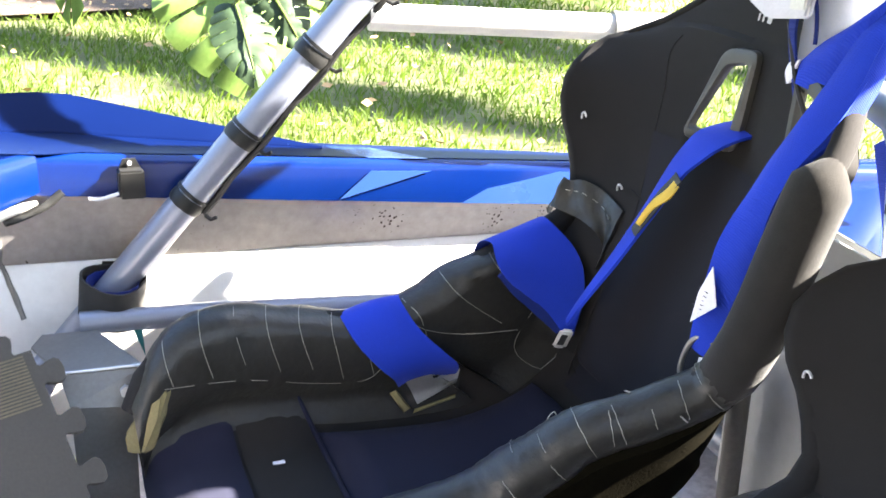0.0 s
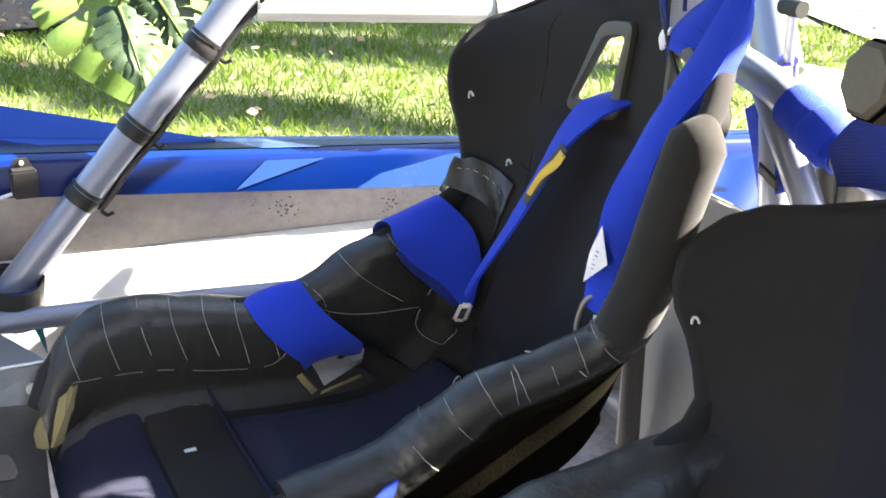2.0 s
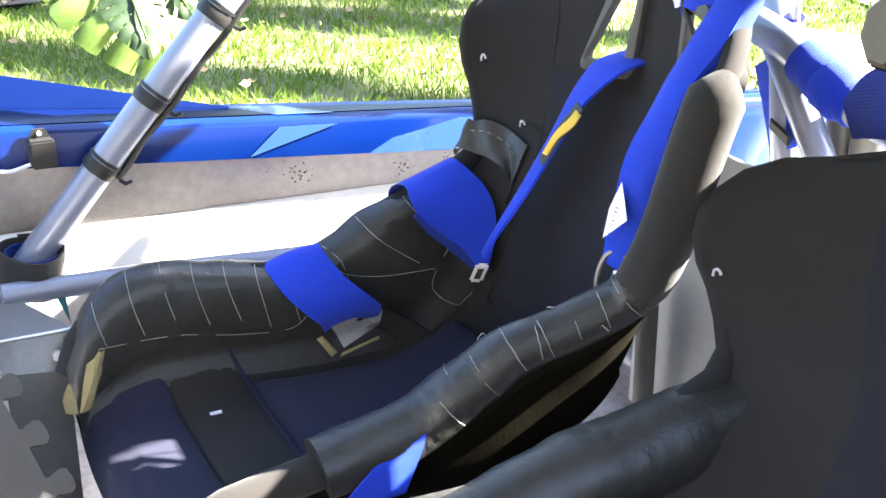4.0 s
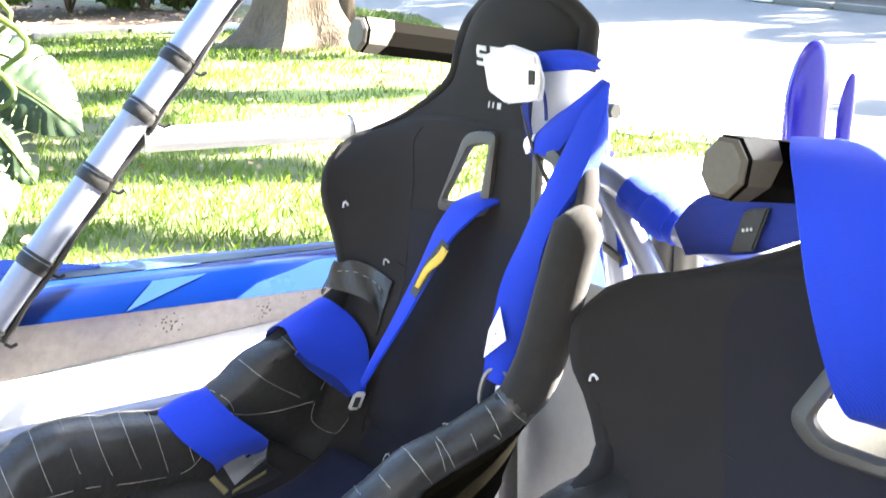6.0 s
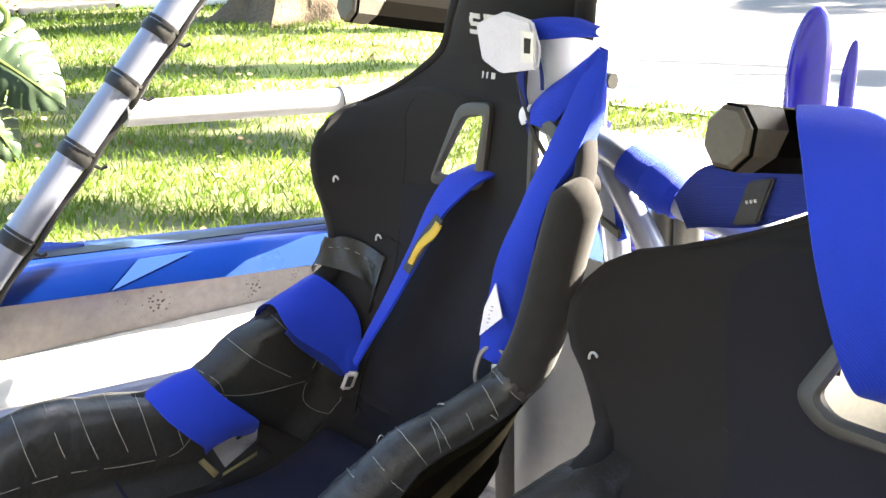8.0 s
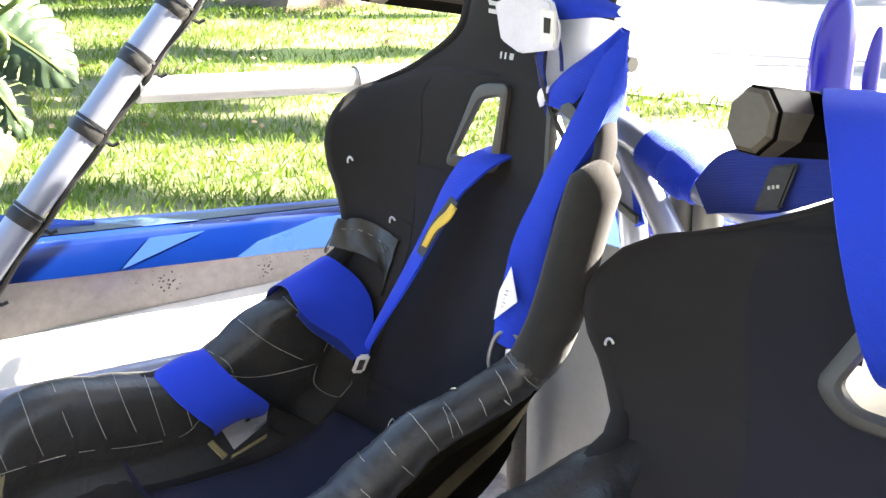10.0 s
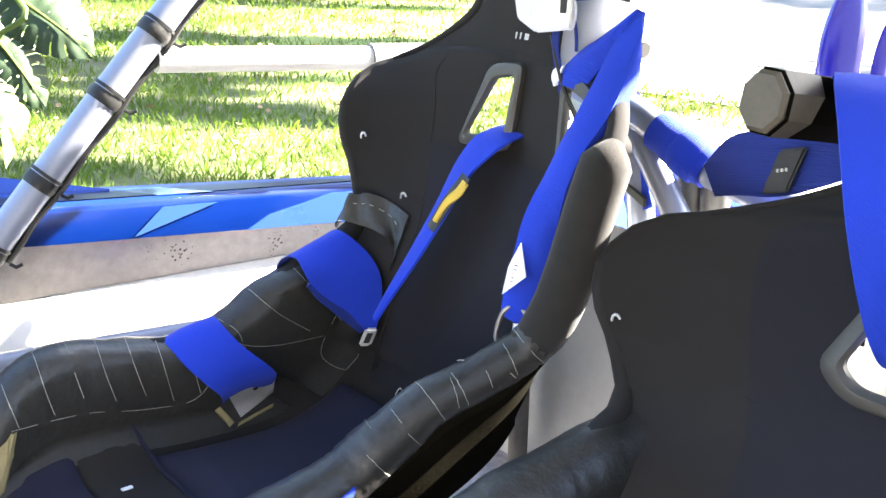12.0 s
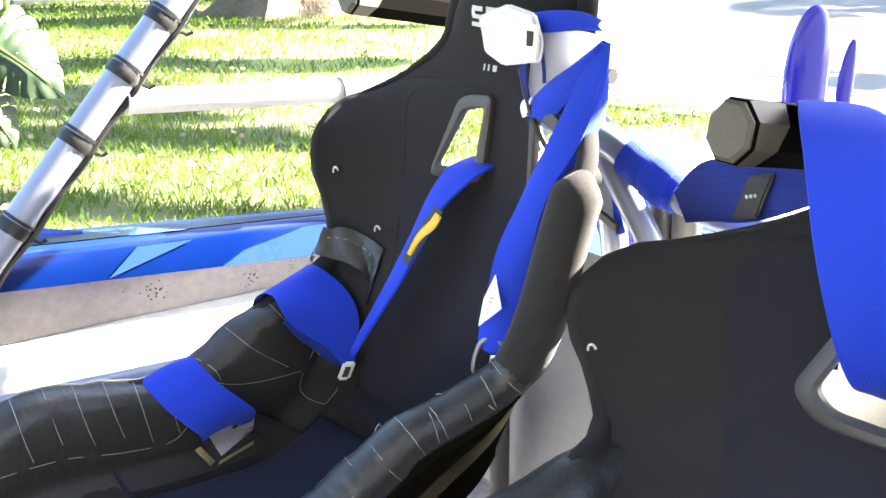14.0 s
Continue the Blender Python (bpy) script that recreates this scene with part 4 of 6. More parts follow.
class SeatForm:
    """The seat's skin: s runs from the head (0) over the back to the cushion's front (18), q across from -1 to 1."""

    def __init__(self, u, f, z, wide=1.0, deep=1.0, wing=1.0, own=False):
        self.at, self.wide, self.deep, self.wing, self.own = (u, f, z), wide, deep, wing, own

    def pick(self, table, s):
        s = max(0.0, min(len(table) - 1.0, s))
        k = min(int(s), len(table) - 2)
        x = s - k
        p = [np.atleast_1d(np.array(table[max(0, min(len(table) - 1, k + j))], float)) for j in (-1, 0, 1, 2)]
        return 0.5 * (2 * p[1] + (p[2] - p[0]) * x + (2 * p[0] - 5 * p[1] + 4 * p[2] - p[3]) * x * x + (3 * p[1] - p[0] - 3 * p[2] + p[3]) * x ** 3)

    def place(self, u, f, z):
        return W(u * self.wide + self.at[0], f * self.deep + self.at[1], z + self.at[2])

    def middle(self, s):
        f, z = self.pick(BACK, s)
        if self.own:
            return self.pick(MIDDLE_U, s)[0], f, z + self.pick(MIDDLE_Z, s)[0]
        return 0.0, f, z

    def rim(self, s, side):
        f, z = self.pick(RIM, s)
        low = max(0.0, min(1.0, (s - 9) / 4))
        u = side * (self.pick(RIM_W, s)[0] + (0.012 if side < 0 else -0.010) * low)
        if side < 0:
            u -= self.wing * self.pick(WING, s)[0]
        if side > 0:
            u, f = u - self.pick(TUCK, s)[0], f + 0.058 * math.exp(-((s - 8.6) / 2.0) ** 2)
        f, z = f + 0.012 * side * low, z + 0.036 * side * low
        if not self.own and side < 0:
            u -= self.pick(NEAR_U, s)[0]
        if self.own and side < 0:
            f, z = f + self.pick(LEFT_F, s)[0], z + self.pick(LEFT_Z, s)[0]
        if self.own and side > 0:
            u += self.pick(HEAD_R, s)[0] if s < 5 else 0.0
            mix = max(0.0, min(1.0, s - 4.2))
            a, b, c = self.pick(RIGHT, s - 5)
            u, f, z = u + (a - u) * mix, f + (b - f) * mix, z + (c - z) * mix
        return u, f, z

    def uvz(self, s, q):
        m = self.middle(s)
        r = self.rim(s, -1 if q < 0 else 1)
        a = abs(q)
        power = 2.2 if s < 3 else 3.0 + 3.0 * max(0.0, min(1.0, (s - 9.5) / 2))
        g = a ** power
        puff = 0.022 * (1 - a ** 5) * max(0.0, min(1.0, (3.2 - s) / 1.5)) + 0.010 * (1 - (2 * a - 0.9) ** 2 if a < 0.95 else 0) * (1 if 4 < s < 11.5 else 0)
        return m[0] + (r[0] - m[0]) * (a ** 0.9), m[1] + (r[1] - m[1]) * g + puff, m[2] + (r[2] - m[2]) * g

    def skin(self, s, q):
        return self.place(*self.uvz(s, q))

    def rear(self, s, q):
        """The back of the shell, a few centimetres behind the skin."""
        q = max(-0.985, min(0.985, q))
        k = max(1.2, s)
        a, b = self.skin(k - 0.25, q), self.skin(min(18, k + 0.25), q)
        c, d = self.skin(k, q - 0.015), self.skin(k, q + 0.015)
        n = (b - a).cross(d - c).normalized()
        p = self.skin(s, q)
        sitter = self.place(0, 0.75, 1.15) - p
        if n.dot(sitter) > 0:
            n = -n
        thick = 0.024 if 3.5 < s < 9 else (0.024 + 0.016 * min(1, (s - 9) / 2) if s >= 9 else 0.035)
        return p + n * thick


def inside(poly, x, y):
    hit = False
    for (a, b), (c, d) in zip(poly, poly[1:] + poly[:1]):
        if (b > y) != (d > y) and x < (c - a) * (y - b) / (d - b) + a:
            hit = not hit
    return hit


def rounded(poly, r, n=5):
    """The outline with its corners rounded off."""
    out = []
    for i, p in enumerate(poly):
        p, a, b = Vector(p), Vector(poly[i - 1]), Vector(poly[(i + 1) % len(poly)])
        s, e = p + (a - p).normalized() * r, p + (b - p).normalized() * r
        for k in range(n):
            x = k / (n - 1)
            out.append(tuple(s * (1 - x) ** 2 + p * 2 * x * (1 - x) + e * x * x))
    return out


HOLE_NEAR = [(-0.096, 1.048), (-0.036, 1.052), (-0.042, 0.943), (-0.100, 0.946), (-0.119, 0.968)]
HOLE = [(-0.066, 1.100), (-0.021, 1.110), (-0.029, 1.010), (-0.106, 1.004)]


def joined(pieces):
    """Several small bmeshes as one."""
    bm = bmesh.new()
    for piece in pieces:
        me = bpy.data.meshes.new("tmp")
        piece.to_mesh(me)
        piece.free()
        bm.from_mesh(me)
        bpy.data.meshes.remove(me)
    return bm


def sew(ob, lines, thick=0.00045, dash=0.0):
    """Threads laid on a part's surface: each line runs through (u, f, z) places, dropped on it from the sitter's side."""
    tree_ = BVHTree.FromPolygons([v.co + ob.parent.location for v in ob.data.vertices], [list(q.vertices) for q in ob.data.polygons])
    threads = []
    for line in lines:
        run = []
        for u, f, z in spline(line, 8 * len(line)):
            start = W(0.9, 1.0, 1.4)
            hit, normal, index, far = tree_.ray_cast(start, (W(u, f, z) - start).normalized())
            if hit is not None:
                run.append(hit + (start - hit).normalized() * 0.0012)
        step = 3
        for k in range(0, len(run) - step, step):
            if dash and random.random() < dash:
                continue
            threads.append(tube(run[k:k + step + 1], thick, 5))
    return joined(threads) if threads else None


def sleeve(form, root):
    """A slim creased leather sleeve sewn round the near thigh rim, with its collar and cross stitches."""
    at = lambda s: form.place(*form.rim(s, 1))
    girth = lambda s: 0.030 + 0.010 * max(0.0, min(1.0, (s - 11.0) / 2.6))

    def skin(s0, s1, extra, n):
        bm = tube([at(s0 + (s1 - s0) * k / 24) for k in range(25)], [girth(s0 + (s1 - s0) * k / 24) + extra for k in range(25)], 26, n)
        bm.normal_update()
        for v in bm.verts:
            p = v.co
            v.co = p + v.normal * (0.0030 * noise.noise(p * 24) + 0.0022 * (0.4 - abs(noise.noise(Vector((p.x * 70, p.y * 45, p.z * 90))))))
        return bm

    part("sleeve_collar", skin(9.45, 10.05, 0.0015, 24), LEATHER, root, "grey creased leather collar")
    o = part("sleeve", skin(10.0, 15.4, 0.0, 120), LEATHER, root, "creased black leather sleeve with white hand stitching")
    rng = random.Random(8)
    threads = []
    for s, a0, a1 in ((10.03, -0.5, 2.3), (10.45, 0.2, 1.8), (10.62, 1.5, 1.9), (10.95, 0.9, 1.7), (11.25, -0.5, -0.1), (11.5, 0.3, 1.9), (11.56, 0.5, 1.8), (12.0, -0.4, 2.0), (12.55, 0.2, 0.9), (12.62, 1.3, 2.1), (13.05, -0.6, 0.3), (13.35, 0.9, 2.1)):
        t = (at(s + 0.1) - at(s - 0.1)).normalized()
        up = (UP - t * UP.dot(t)).normalized()
        across = (SIDE - t * SIDE.dot(t) - up * SIDE.dot(up)).normalized()
        sway = rng.uniform(-0.006, 0.006)
        pts = []
        for k in range(12):
            a = a0 + (a1 - a0) * k / 11
            pts.append(at(s) + t * (sway * k / 11 + 0.0004 * math.sin(k * 1.7)) + (up * math.cos(a) + across * math.sin(a)) * (girth(s) + 0.0014 + 0.0005 * math.sin(k * 2.6)))
        threads.append(tube(pts, 0.0005 if a1 - a0 > 0.5 else 0.0009, 5))
    for s, a in ((12.62, -0.5), (12.5, 1.0), (12.75, 1.45)):
        c = at(s) + UP * math.cos(a) * girth(s) + SIDE * math.sin(a) * girth(s)
        threads.append(tube([c, c + UP * 0.008 + REAR * 0.002, c + UP * 0.013 + REAR * 0.008, c + UP * 0.007 + REAR * 0.012, c + REAR * 0.014 - UP * 0.004], 0.0007, 5, 16))
    part("stitching", joined(threads), STITCH, o, "white hand stitching and loose knots")["kind"] = "stuff"


def seat(u, f, z, label, stitched, wide=1.0, deep=1.0, wing=1.0):
    form = SeatForm(u, f, z, wide, deep, wing, stitched)
    root = thing("bucket_seat", form.place(0, 0.25, 0.42), label, "seat", "bucket seats")
    holes = []
    for mirror in (1, -1):
        poly = [((p[0] - 0.028) * mirror + 0.028, p[1]) for p in (HOLE if stitched else HOLE_NEAR)]
        holes.append(rounded(poly if mirror > 0 else poly[::-1], 0.012))
    # shell with the two harness openings
    bm = bmesh.new()
    ns, nq = 150, 84
    fronts, rears = [], []
    for i in range(ns + 1):
        s = 18 * i / ns
        fronts.append([bm.verts.new(form.skin(s, -1 + 2 * k / nq)) for k in range(nq + 1)])
        rears.append([bm.verts.new(form.rear(s, -1 + 2 * k / nq)) for k in range(nq + 1)])

    wide_holes = [[(sum(p[0] for p in h) / len(h) * -1.5 + x * 2.5, sum(p[1] for p in h) / len(h) * -0.25 + y * 1.25) for x, y in h] for h in holes]

    cut_holes = [[(sum(p[0] for p in h) / len(h) * -0.16 + x * 1.16, sum(p[1] for p in h) / len(h) * -0.08 + y * 1.08) for x, y in h] for h in holes]

    def through_hole(i, k, polys):
        a, b, c = form.uvz(18 * (i + 0.5) / ns, -1 + 2 * (k + 0.5) / nq)
        return any(inside(h, a, c) for h in polys)

    foam = []
    for i in range(ns):
        for k in range(nq):
            if not (18 * i / ns < 9 and through_hole(i, k, cut_holes)):
                bm.faces.new((fronts[i][k], fronts[i][k + 1], fronts[i + 1][k + 1], fronts[i + 1][k]))
            if stitched and 18 * i / ns > 9.3 and k >= 58:
                foam.append((rears[i][k], rears[i + 1][k], rears[i + 1][k + 1], rears[i][k + 1]))
            elif not (18 * i / ns < 9 and through_hole(i, k, wide_holes)):
                bm.faces.new((rears[i][k], rears[i + 1][k], rears[i + 1][k + 1], rears[i][k + 1]))
        for k in (0, nq):
            side = (fronts[i][k], fronts[i + 1][k], rears[i + 1][k], rears[i][k])
            if stitched and k and 18 * i / ns > 9.3:
                foam.append(side)
            else:
                bm.faces.new(side)
    for k in range(nq):
        bm.faces.new((fronts[0][k], rears[0][k], rears[0][k + 1], fronts[0][k + 1]))
        bm.faces.new((fronts[ns][k], fronts[ns][k + 1], rears[ns][k + 1], rears[ns][k]))
    if foam:
        bare, twin = bmesh.new(), {}
        for quad in foam:
            for v in quad:
                if v not in twin:
                    twin[v] = bare.verts.new(v.co)
            bare.faces.new([twin[v] for v in quad])
        part("side_foam", bare, DARK_FOAM, root, "bare brown-black foam on the seat's outer side")
    rims = [{v for row in rows for v in (row[0], row[nq])} for rows in (fronts, rears)]
    for e in bm.edges:
        if any(e.verts[0] in r and e.verts[1] in r for r in rims):
            e.smooth = False
    part("shell", bm, FABRIC, root)
    for h in holes:
        cx, cz = sum(p[0] for p in h) / len(h), sum(p[1] for p in h) / len(h)
        rows = []
        for x, y in h + h[:1]:
            dx, dz = x - cx, y - cz
            k = math.hypot(dx, dz)
            ox, oz = dx / k, dz / k
            base = form.uvz(5.0 + (1.09 - y) / 0.05 if y > 1.04 else 6.0 + (1.04 - y) / 0.06, (x - 0.02) / 0.28)[1]
            sec = [(-0.005, -0.004), (-0.006, 0.003), (-0.002, 0.008), (0.009, 0.008), (0.016, 0.004), (0.016, -0.004), (0.006, -0.006)]
            rows.append([form.place(x + ox * o, base + g, y + oz * o) for o, g in sec])
        part("opening_trim", loft(rows), TRIM, root, "grey plastic trim round a harness opening")

    # padded rims
    def rim_tube(s0, s1, side, r):
        pts = []
        for k in range(31):
            s = s0 + (s1 - s0) * k / 30
            p = form.place(*form.rim(s, side))
            if side < 0 and s < 10:
                b = form.rear(s, -1)
                ease = max(0.0, min(1.0, (10 - s) / 1.5, (s - 3.4) / 1.6))
                p = p.lerp(b, 0.45 * ease) - SIDE * 0.006 * ease
            pts.append(p)
        rr = []
        for k in range(31):
            s = s0 + (s1 - s0) * k / 30
            slim = max(0.0, min(1.0, (s - (9.4 if stitched and side > 0 else 8.6)) / 1.2))
            rr.append(r * math.sqrt(min(1, (k + 0.15) / (7 if side < 0 else 2.2))) * (1 - slim) + 0.024 * slim)
        return tube(pts, rr, 14)

    for side in (-1, 1):
        part("side_bolster", rim_tube(3.4 if side < 0 else 4.75, 17.6, side, 0.014 if side < 0 else 0.034), FABRIC if side < 0 else BOLSTER, root)
    edge = [form.place(*form.rim(s, -1)) for s in (4.4, 3.6, 2.8, 2.0, 1.3, 0.8)] + [form.place(*form.uvz(s, q)) for s, q in ((0.25, -0.72), (0.05, -0.3), (0.0, 0.0), (0.05, 0.3), (0.25, 0.72))] + [form.place(*form.rim(s, 1)) for s in (0.8, 1.3, 2.0, 2.8, 3.6, 4.4, 5.2, 5.6)]
    part("head_edge", tube(edge, [0.003, 0.005, 0.008, 0.011, 0.013] + [0.0145] * (len(edge) - 5), 14, 90), FABRIC, root)

    def cover(name, s0, s1, side, a_in, r0, mat, rough=0.0, label="", outer=0.05, n=26, lift=0.008, span=(0, 19), start=1.0):
        """A wrap over the bolster, from its outer face over the rim and down inside."""
        rows = []
        for i in range(n):
            s = s0 + (s1 - s0) * i / (n - 1)
            c = form.place(*form.rim(s, side))
            out = SIDE * side
            r = r0 * min(1.0, start + (1 - start) * i / 8)
            wall = (c - form.skin(s, side * 0.72))
            wall = (wall - out * wall.dot(out)).normalized()
            row = [c + out * r - wall * outer, c + out * r - wall * outer * 0.45]
            for k in range(9):
                an = math.pi * k / 8
                row.append(c + (out * math.cos(an) + wall * math.sin(an)) * r)
            for k in range(1, 9):
                a = 0.95 + (a_in - 0.95) * k / 8
                blend = max(0.0, 1 - k / 4.0)
                thin = lift * (1 - k / 8.3)
                row.append(form.skin(s, side * a) - out * (thin + (r - thin) * blend) * 0.9 + wall * thin * (1 - blend))
            if rough:
                row = [p + (p - c).normalized() * rough * (0.8 * noise.noise(p * 22) + 0.7 * (0.35 - abs(noise.noise(Vector((p.x * 60, p.y * 60, p.z * 26)))))) for p in row]
            row = row[span[0]:span[1]]
            inner = [p - (p - c).normalized() * 0.004 for p in reversed(row)]
            rows.append(row + inner)
        return part(name, loft(rows), mat, root, label), rows

    # left rim: waist patch, lap band, upper hip cover, lap band, thigh cover
    if stitched:
        low = [(-0.292, 0.135, 0.830), (-0.280, 0.140, 0.846), (-0.258, 0.141, 0.850), (-0.222, 0.117, 0.843), (-0.186, 0.103, 0.824), (-0.178, 0.112, 0.785)]
        high = [(-0.285, 0.108, 0.872), (-0.274, 0.120, 0.888), (-0.256, 0.124, 0.892), (-0.243, 0.105, 0.892), (-0.214, 0.088, 0.885), (-0.176, 0.077, 0.868)]
        low, high = spline(low, 24), spline(high, 24)
        rows = []
        for i, (a, b) in enumerate(zip(low, high)):
            row = [form.place(*a).lerp(form.place(*b), k / 9) for k in range(10)]
            row = [p + (SIDE * 0.4 - REAR * 0.6 + UP * 0.5) * 0.0035 * (1 + 1.6 * noise.noise(p * 45) + 1.1 * math.sin(i * 0.9 + 30 * p.z)) for p in row]
            rows.append(row + [p + (REAR - UP * 0.4) * 0.004 for p in reversed(row)])
        o = part("waist_patch", loft(rows), LEATHER, root, "worn black leather patch")
        bm = bmesh.new()
        for i in range(10, 22, 2):
            for a in (tube([rows[i][6] + (SIDE * 0.4 - REAR * 0.6 + UP * 0.5) * 0.002, rows[i + 1][6] + (SIDE * 0.4 - REAR * 0.6 + UP * 0.5) * 0.002], 0.0006, 5),):
                me = bpy.data.meshes.new("tmp")
                a.to_mesh(me)
                a.free()
                bm.from_mesh(me)
                bpy.data.meshes.remove(me)
        part("stitching", bm, STITCH, o, "white hand stitching")["kind"] = "stuff"
        o, r1 = cover("hip_cover", 10.08, 12.45, -1, 0.72, 0.036, LEATHER, 0.006, "creased black leather hip cover with white stitching")
        lines = [[(-0.21, 0.385, 0.742), (-0.20, 0.36, 0.722), (-0.20, 0.30, 0.706), (-0.20, 0.215, 0.700)],
                 [(-0.22, 0.34, 0.80), (-0.205, 0.30, 0.755), (-0.20, 0.235, 0.705)], [(-0.22, 0.275, 0.83), (-0.205, 0.235, 0.775), (-0.20, 0.185, 0.712)],
                 [(-0.20, 0.196, 0.735), (-0.20, 0.228, 0.672), (-0.20, 0.173, 0.629), (-0.20, 0.150, 0.672)], [(-0.20, 0.36, 0.72), (-0.20, 0.355, 0.69)],
                 [(-0.22, 0.39, 0.765), (-0.21, 0.365, 0.74), (-0.20, 0.36, 0.715)]]
        part("stitching", sew(o, lines, 0.00045, 0.15), STITCH, o, "white hand stitching")["kind"] = "stuff"
        o, r2 = cover("thigh_cover", 12.8, 17.9, -1, 0.76, 0.036, LEATHER, 0.006, "creased black leather thigh cover with white stitching", n=44)
        lines = [[(-0.20, 0.705, 0.690), (-0.20, 0.65, 0.690), (-0.20, 0.594, 0.685), (-0.20, 0.52, 0.668), (-0.20, 0.447, 0.660), (-0.20, 0.41, 0.685)]]
        for f in (0.700, 0.650, 0.605, 0.565, 0.523, 0.482, 0.440):
            lines.append([(-0.24, f + 0.004, 0.775), (-0.215, f + 0.002, 0.73), (-0.20, f - 0.006, 0.668 + 0.02 * (f > 0.5))])
        part("stitching", sew(o, lines, 0.00042, 0.25), STITCH, o, "white hand stitching")["kind"] = "stuff"
        sleeve(form, root)
    else:
        cover("hip_cover", 9.1, 17.7, 1, 0.80, 0.050, LEATHER, 0.005, "creased black leather hip cover", n=60, start=0.45, lift=0.004)
        axis = [(0.322, 0.070, 0.708), (0.320, 0.120, 0.698), (0.320, 0.195, 0.688), (0.320, 0.271, 0.678), (0.320, 0.343, 0.668), (0.320, 0.450, 0.640), (0.320, 0.600, 0.600), (0.322, 0.85, 0.585)]
        bm = tube([W(*p) for p in axis], [0.043, 0.050, 0.052, 0.053, 0.054, 0.055, 0.055, 0.05], 30, 140)
        bm.normal_update()
        for v in bm.verts:
            p = v.co
            v.co = p + v.normal * (0.0035 * noise.noise(p * 17) + 0.0025 * (0.35 - abs(noise.noise(Vector((p.x * 50, p.y * 34, p.z * 60))))))
        part("hip_cover", bm, LEATHER, root, "creased black leather hip cover")
        part("cover_edge", tube([W(0.322, 0.066, 0.708) + SIDE * 0.046 * math.cos(a) + (UP * 0.94 + REAR * -0.2) * 0.046 * math.sin(a) for a in [k * math.pi / 12 for k in range(25)]], 0.0022, 6), KHAKI, root, "worn tan edge of the leather")
    # belt slot low in the side, with the bright tub showing behind
    if stitched:
        obs = [o for o in root.children if o.name.startswith(("shell", "hip_cover", "thigh_cover", "cushion"))]

        def bit(corners, lift, thick):
            """A small four-cornered piece laid on the seat's inner side."""
            start, rows = W(0.9, 1.0, 1.4), []
            a, b, c, d = [Vector(W(*p)) for p in corners]
            for i in range(7):
                row = []
                for k in range(7):
                    aim = a.lerp(b, k / 6).lerp(d.lerp(c, k / 6), i / 6)
                    way, best = (aim - start).normalized(), None
                    for tree_ in skins:
                        hit, normal, index, far = tree_.ray_cast(start, way)
                        if hit is not None and (best is None or far < best):
                            best = far
                    edge = 1.0 if 0 < i < 6 and 0 < k < 6 else 0.3
                    row.append(start + way * ((best or (aim - start).length) - lift - thick * edge))
                rows.append(row)
            return loft(rows, ring=False)

        skins = [BVHTree.FromPolygons([v.co + root.location for v in o.data.vertices], [list(q.vertices) for q in o.data.polygons]) for o in obs]
        slot = part("belt_slot", bit([(-0.24, 0.386, 0.640), (-0.24, 0.284, 0.632), (-0.24, 0.288, 0.588), (-0.24, 0.356, 0.573)], 0.001, 0.004), SHELL, root, "dark edge of the belt slot")
        part("slot_opening", bit([(-0.24, 0.372, 0.632), (-0.24, 0.286, 0.628), (-0.24, 0.290, 0.606), (-0.24, 0.348, 0.580)], 0.0055, 0.001), STEEL, slot, "bright alloy behind the belt slot")
        part("torn_foam", bit([(-0.24, 0.392, 0.606), (-0.24, 0.382, 0.610), (-0.24, 0.358, 0.576), (-0.24, 0.368, 0.570)], 0.001, 0.007), KHAKI, slot, "khaki foam at the worn slot edge")
        part("torn_foam", bit([(-0.24, 0.352, 0.573), (-0.24, 0.290, 0.587), (-0.24, 0.290, 0.580), (-0.24, 0.354, 0.566)], 0.001, 0.006), KHAKI, slot)
    # centre panel of the backrest
    rows = []
    for i in range(40):
        s = 6.95 + i * 5.0 / 39 if stitched else 4.3 + i * 7.6 / 39
        row = []
        for k in range(17):
            q = (-0.56 + 1.12 * k / 16) * (1.0 if stitched else 1.12) * (1 - 0.05 * math.sin((s - 7) * 0.7))
            rise = 0.0012 + 0.003 * min(1.0, min(k, 16 - k) / 2.0)
            row.append(form.skin(s, q) + (form.skin(s, q) - form.rear(s, q)).normalized() * rise)
        rows.append(row)
    bm = loft(rows, ring=False)
    at = lambda c: (((c - CAR).dot(SIDE) - form.at[0]) / form.wide, c.z - form.at[2])
    bmesh.ops.delete(bm, geom=[q for q in bm.faces if any(inside(h, *at(q.calc_center_median())) for h in cut_holes)], context="FACES")
    part("centre_panel", bm, CENTRE, root, "navy-black cloth centre panel")
    # cushion panels and piping
    def pad(s0, s1, half, lift, mat, label, n=30):
        rows = []
        for i in range(n):
            s = s0 + (s1 - s0) * i / (n - 1)
            row = []
            for k in range(21):
                q = -half + 2 * half * k / 20
                edge = min(1.0, min(k, 20 - k) / 3.0, min(i, n - 1 - i) / 4.0)
                rise = 0.003 + lift * math.sqrt(edge)
                row.append(form.skin(s, q) + UP * rise * (1 if s < 16.5 else 0.5) - REAR * rise * (0.1 if s < 16.5 else 0.8))
            rows.append(row)
        part("cushion", loft(rows, ring=False), mat, root, label)

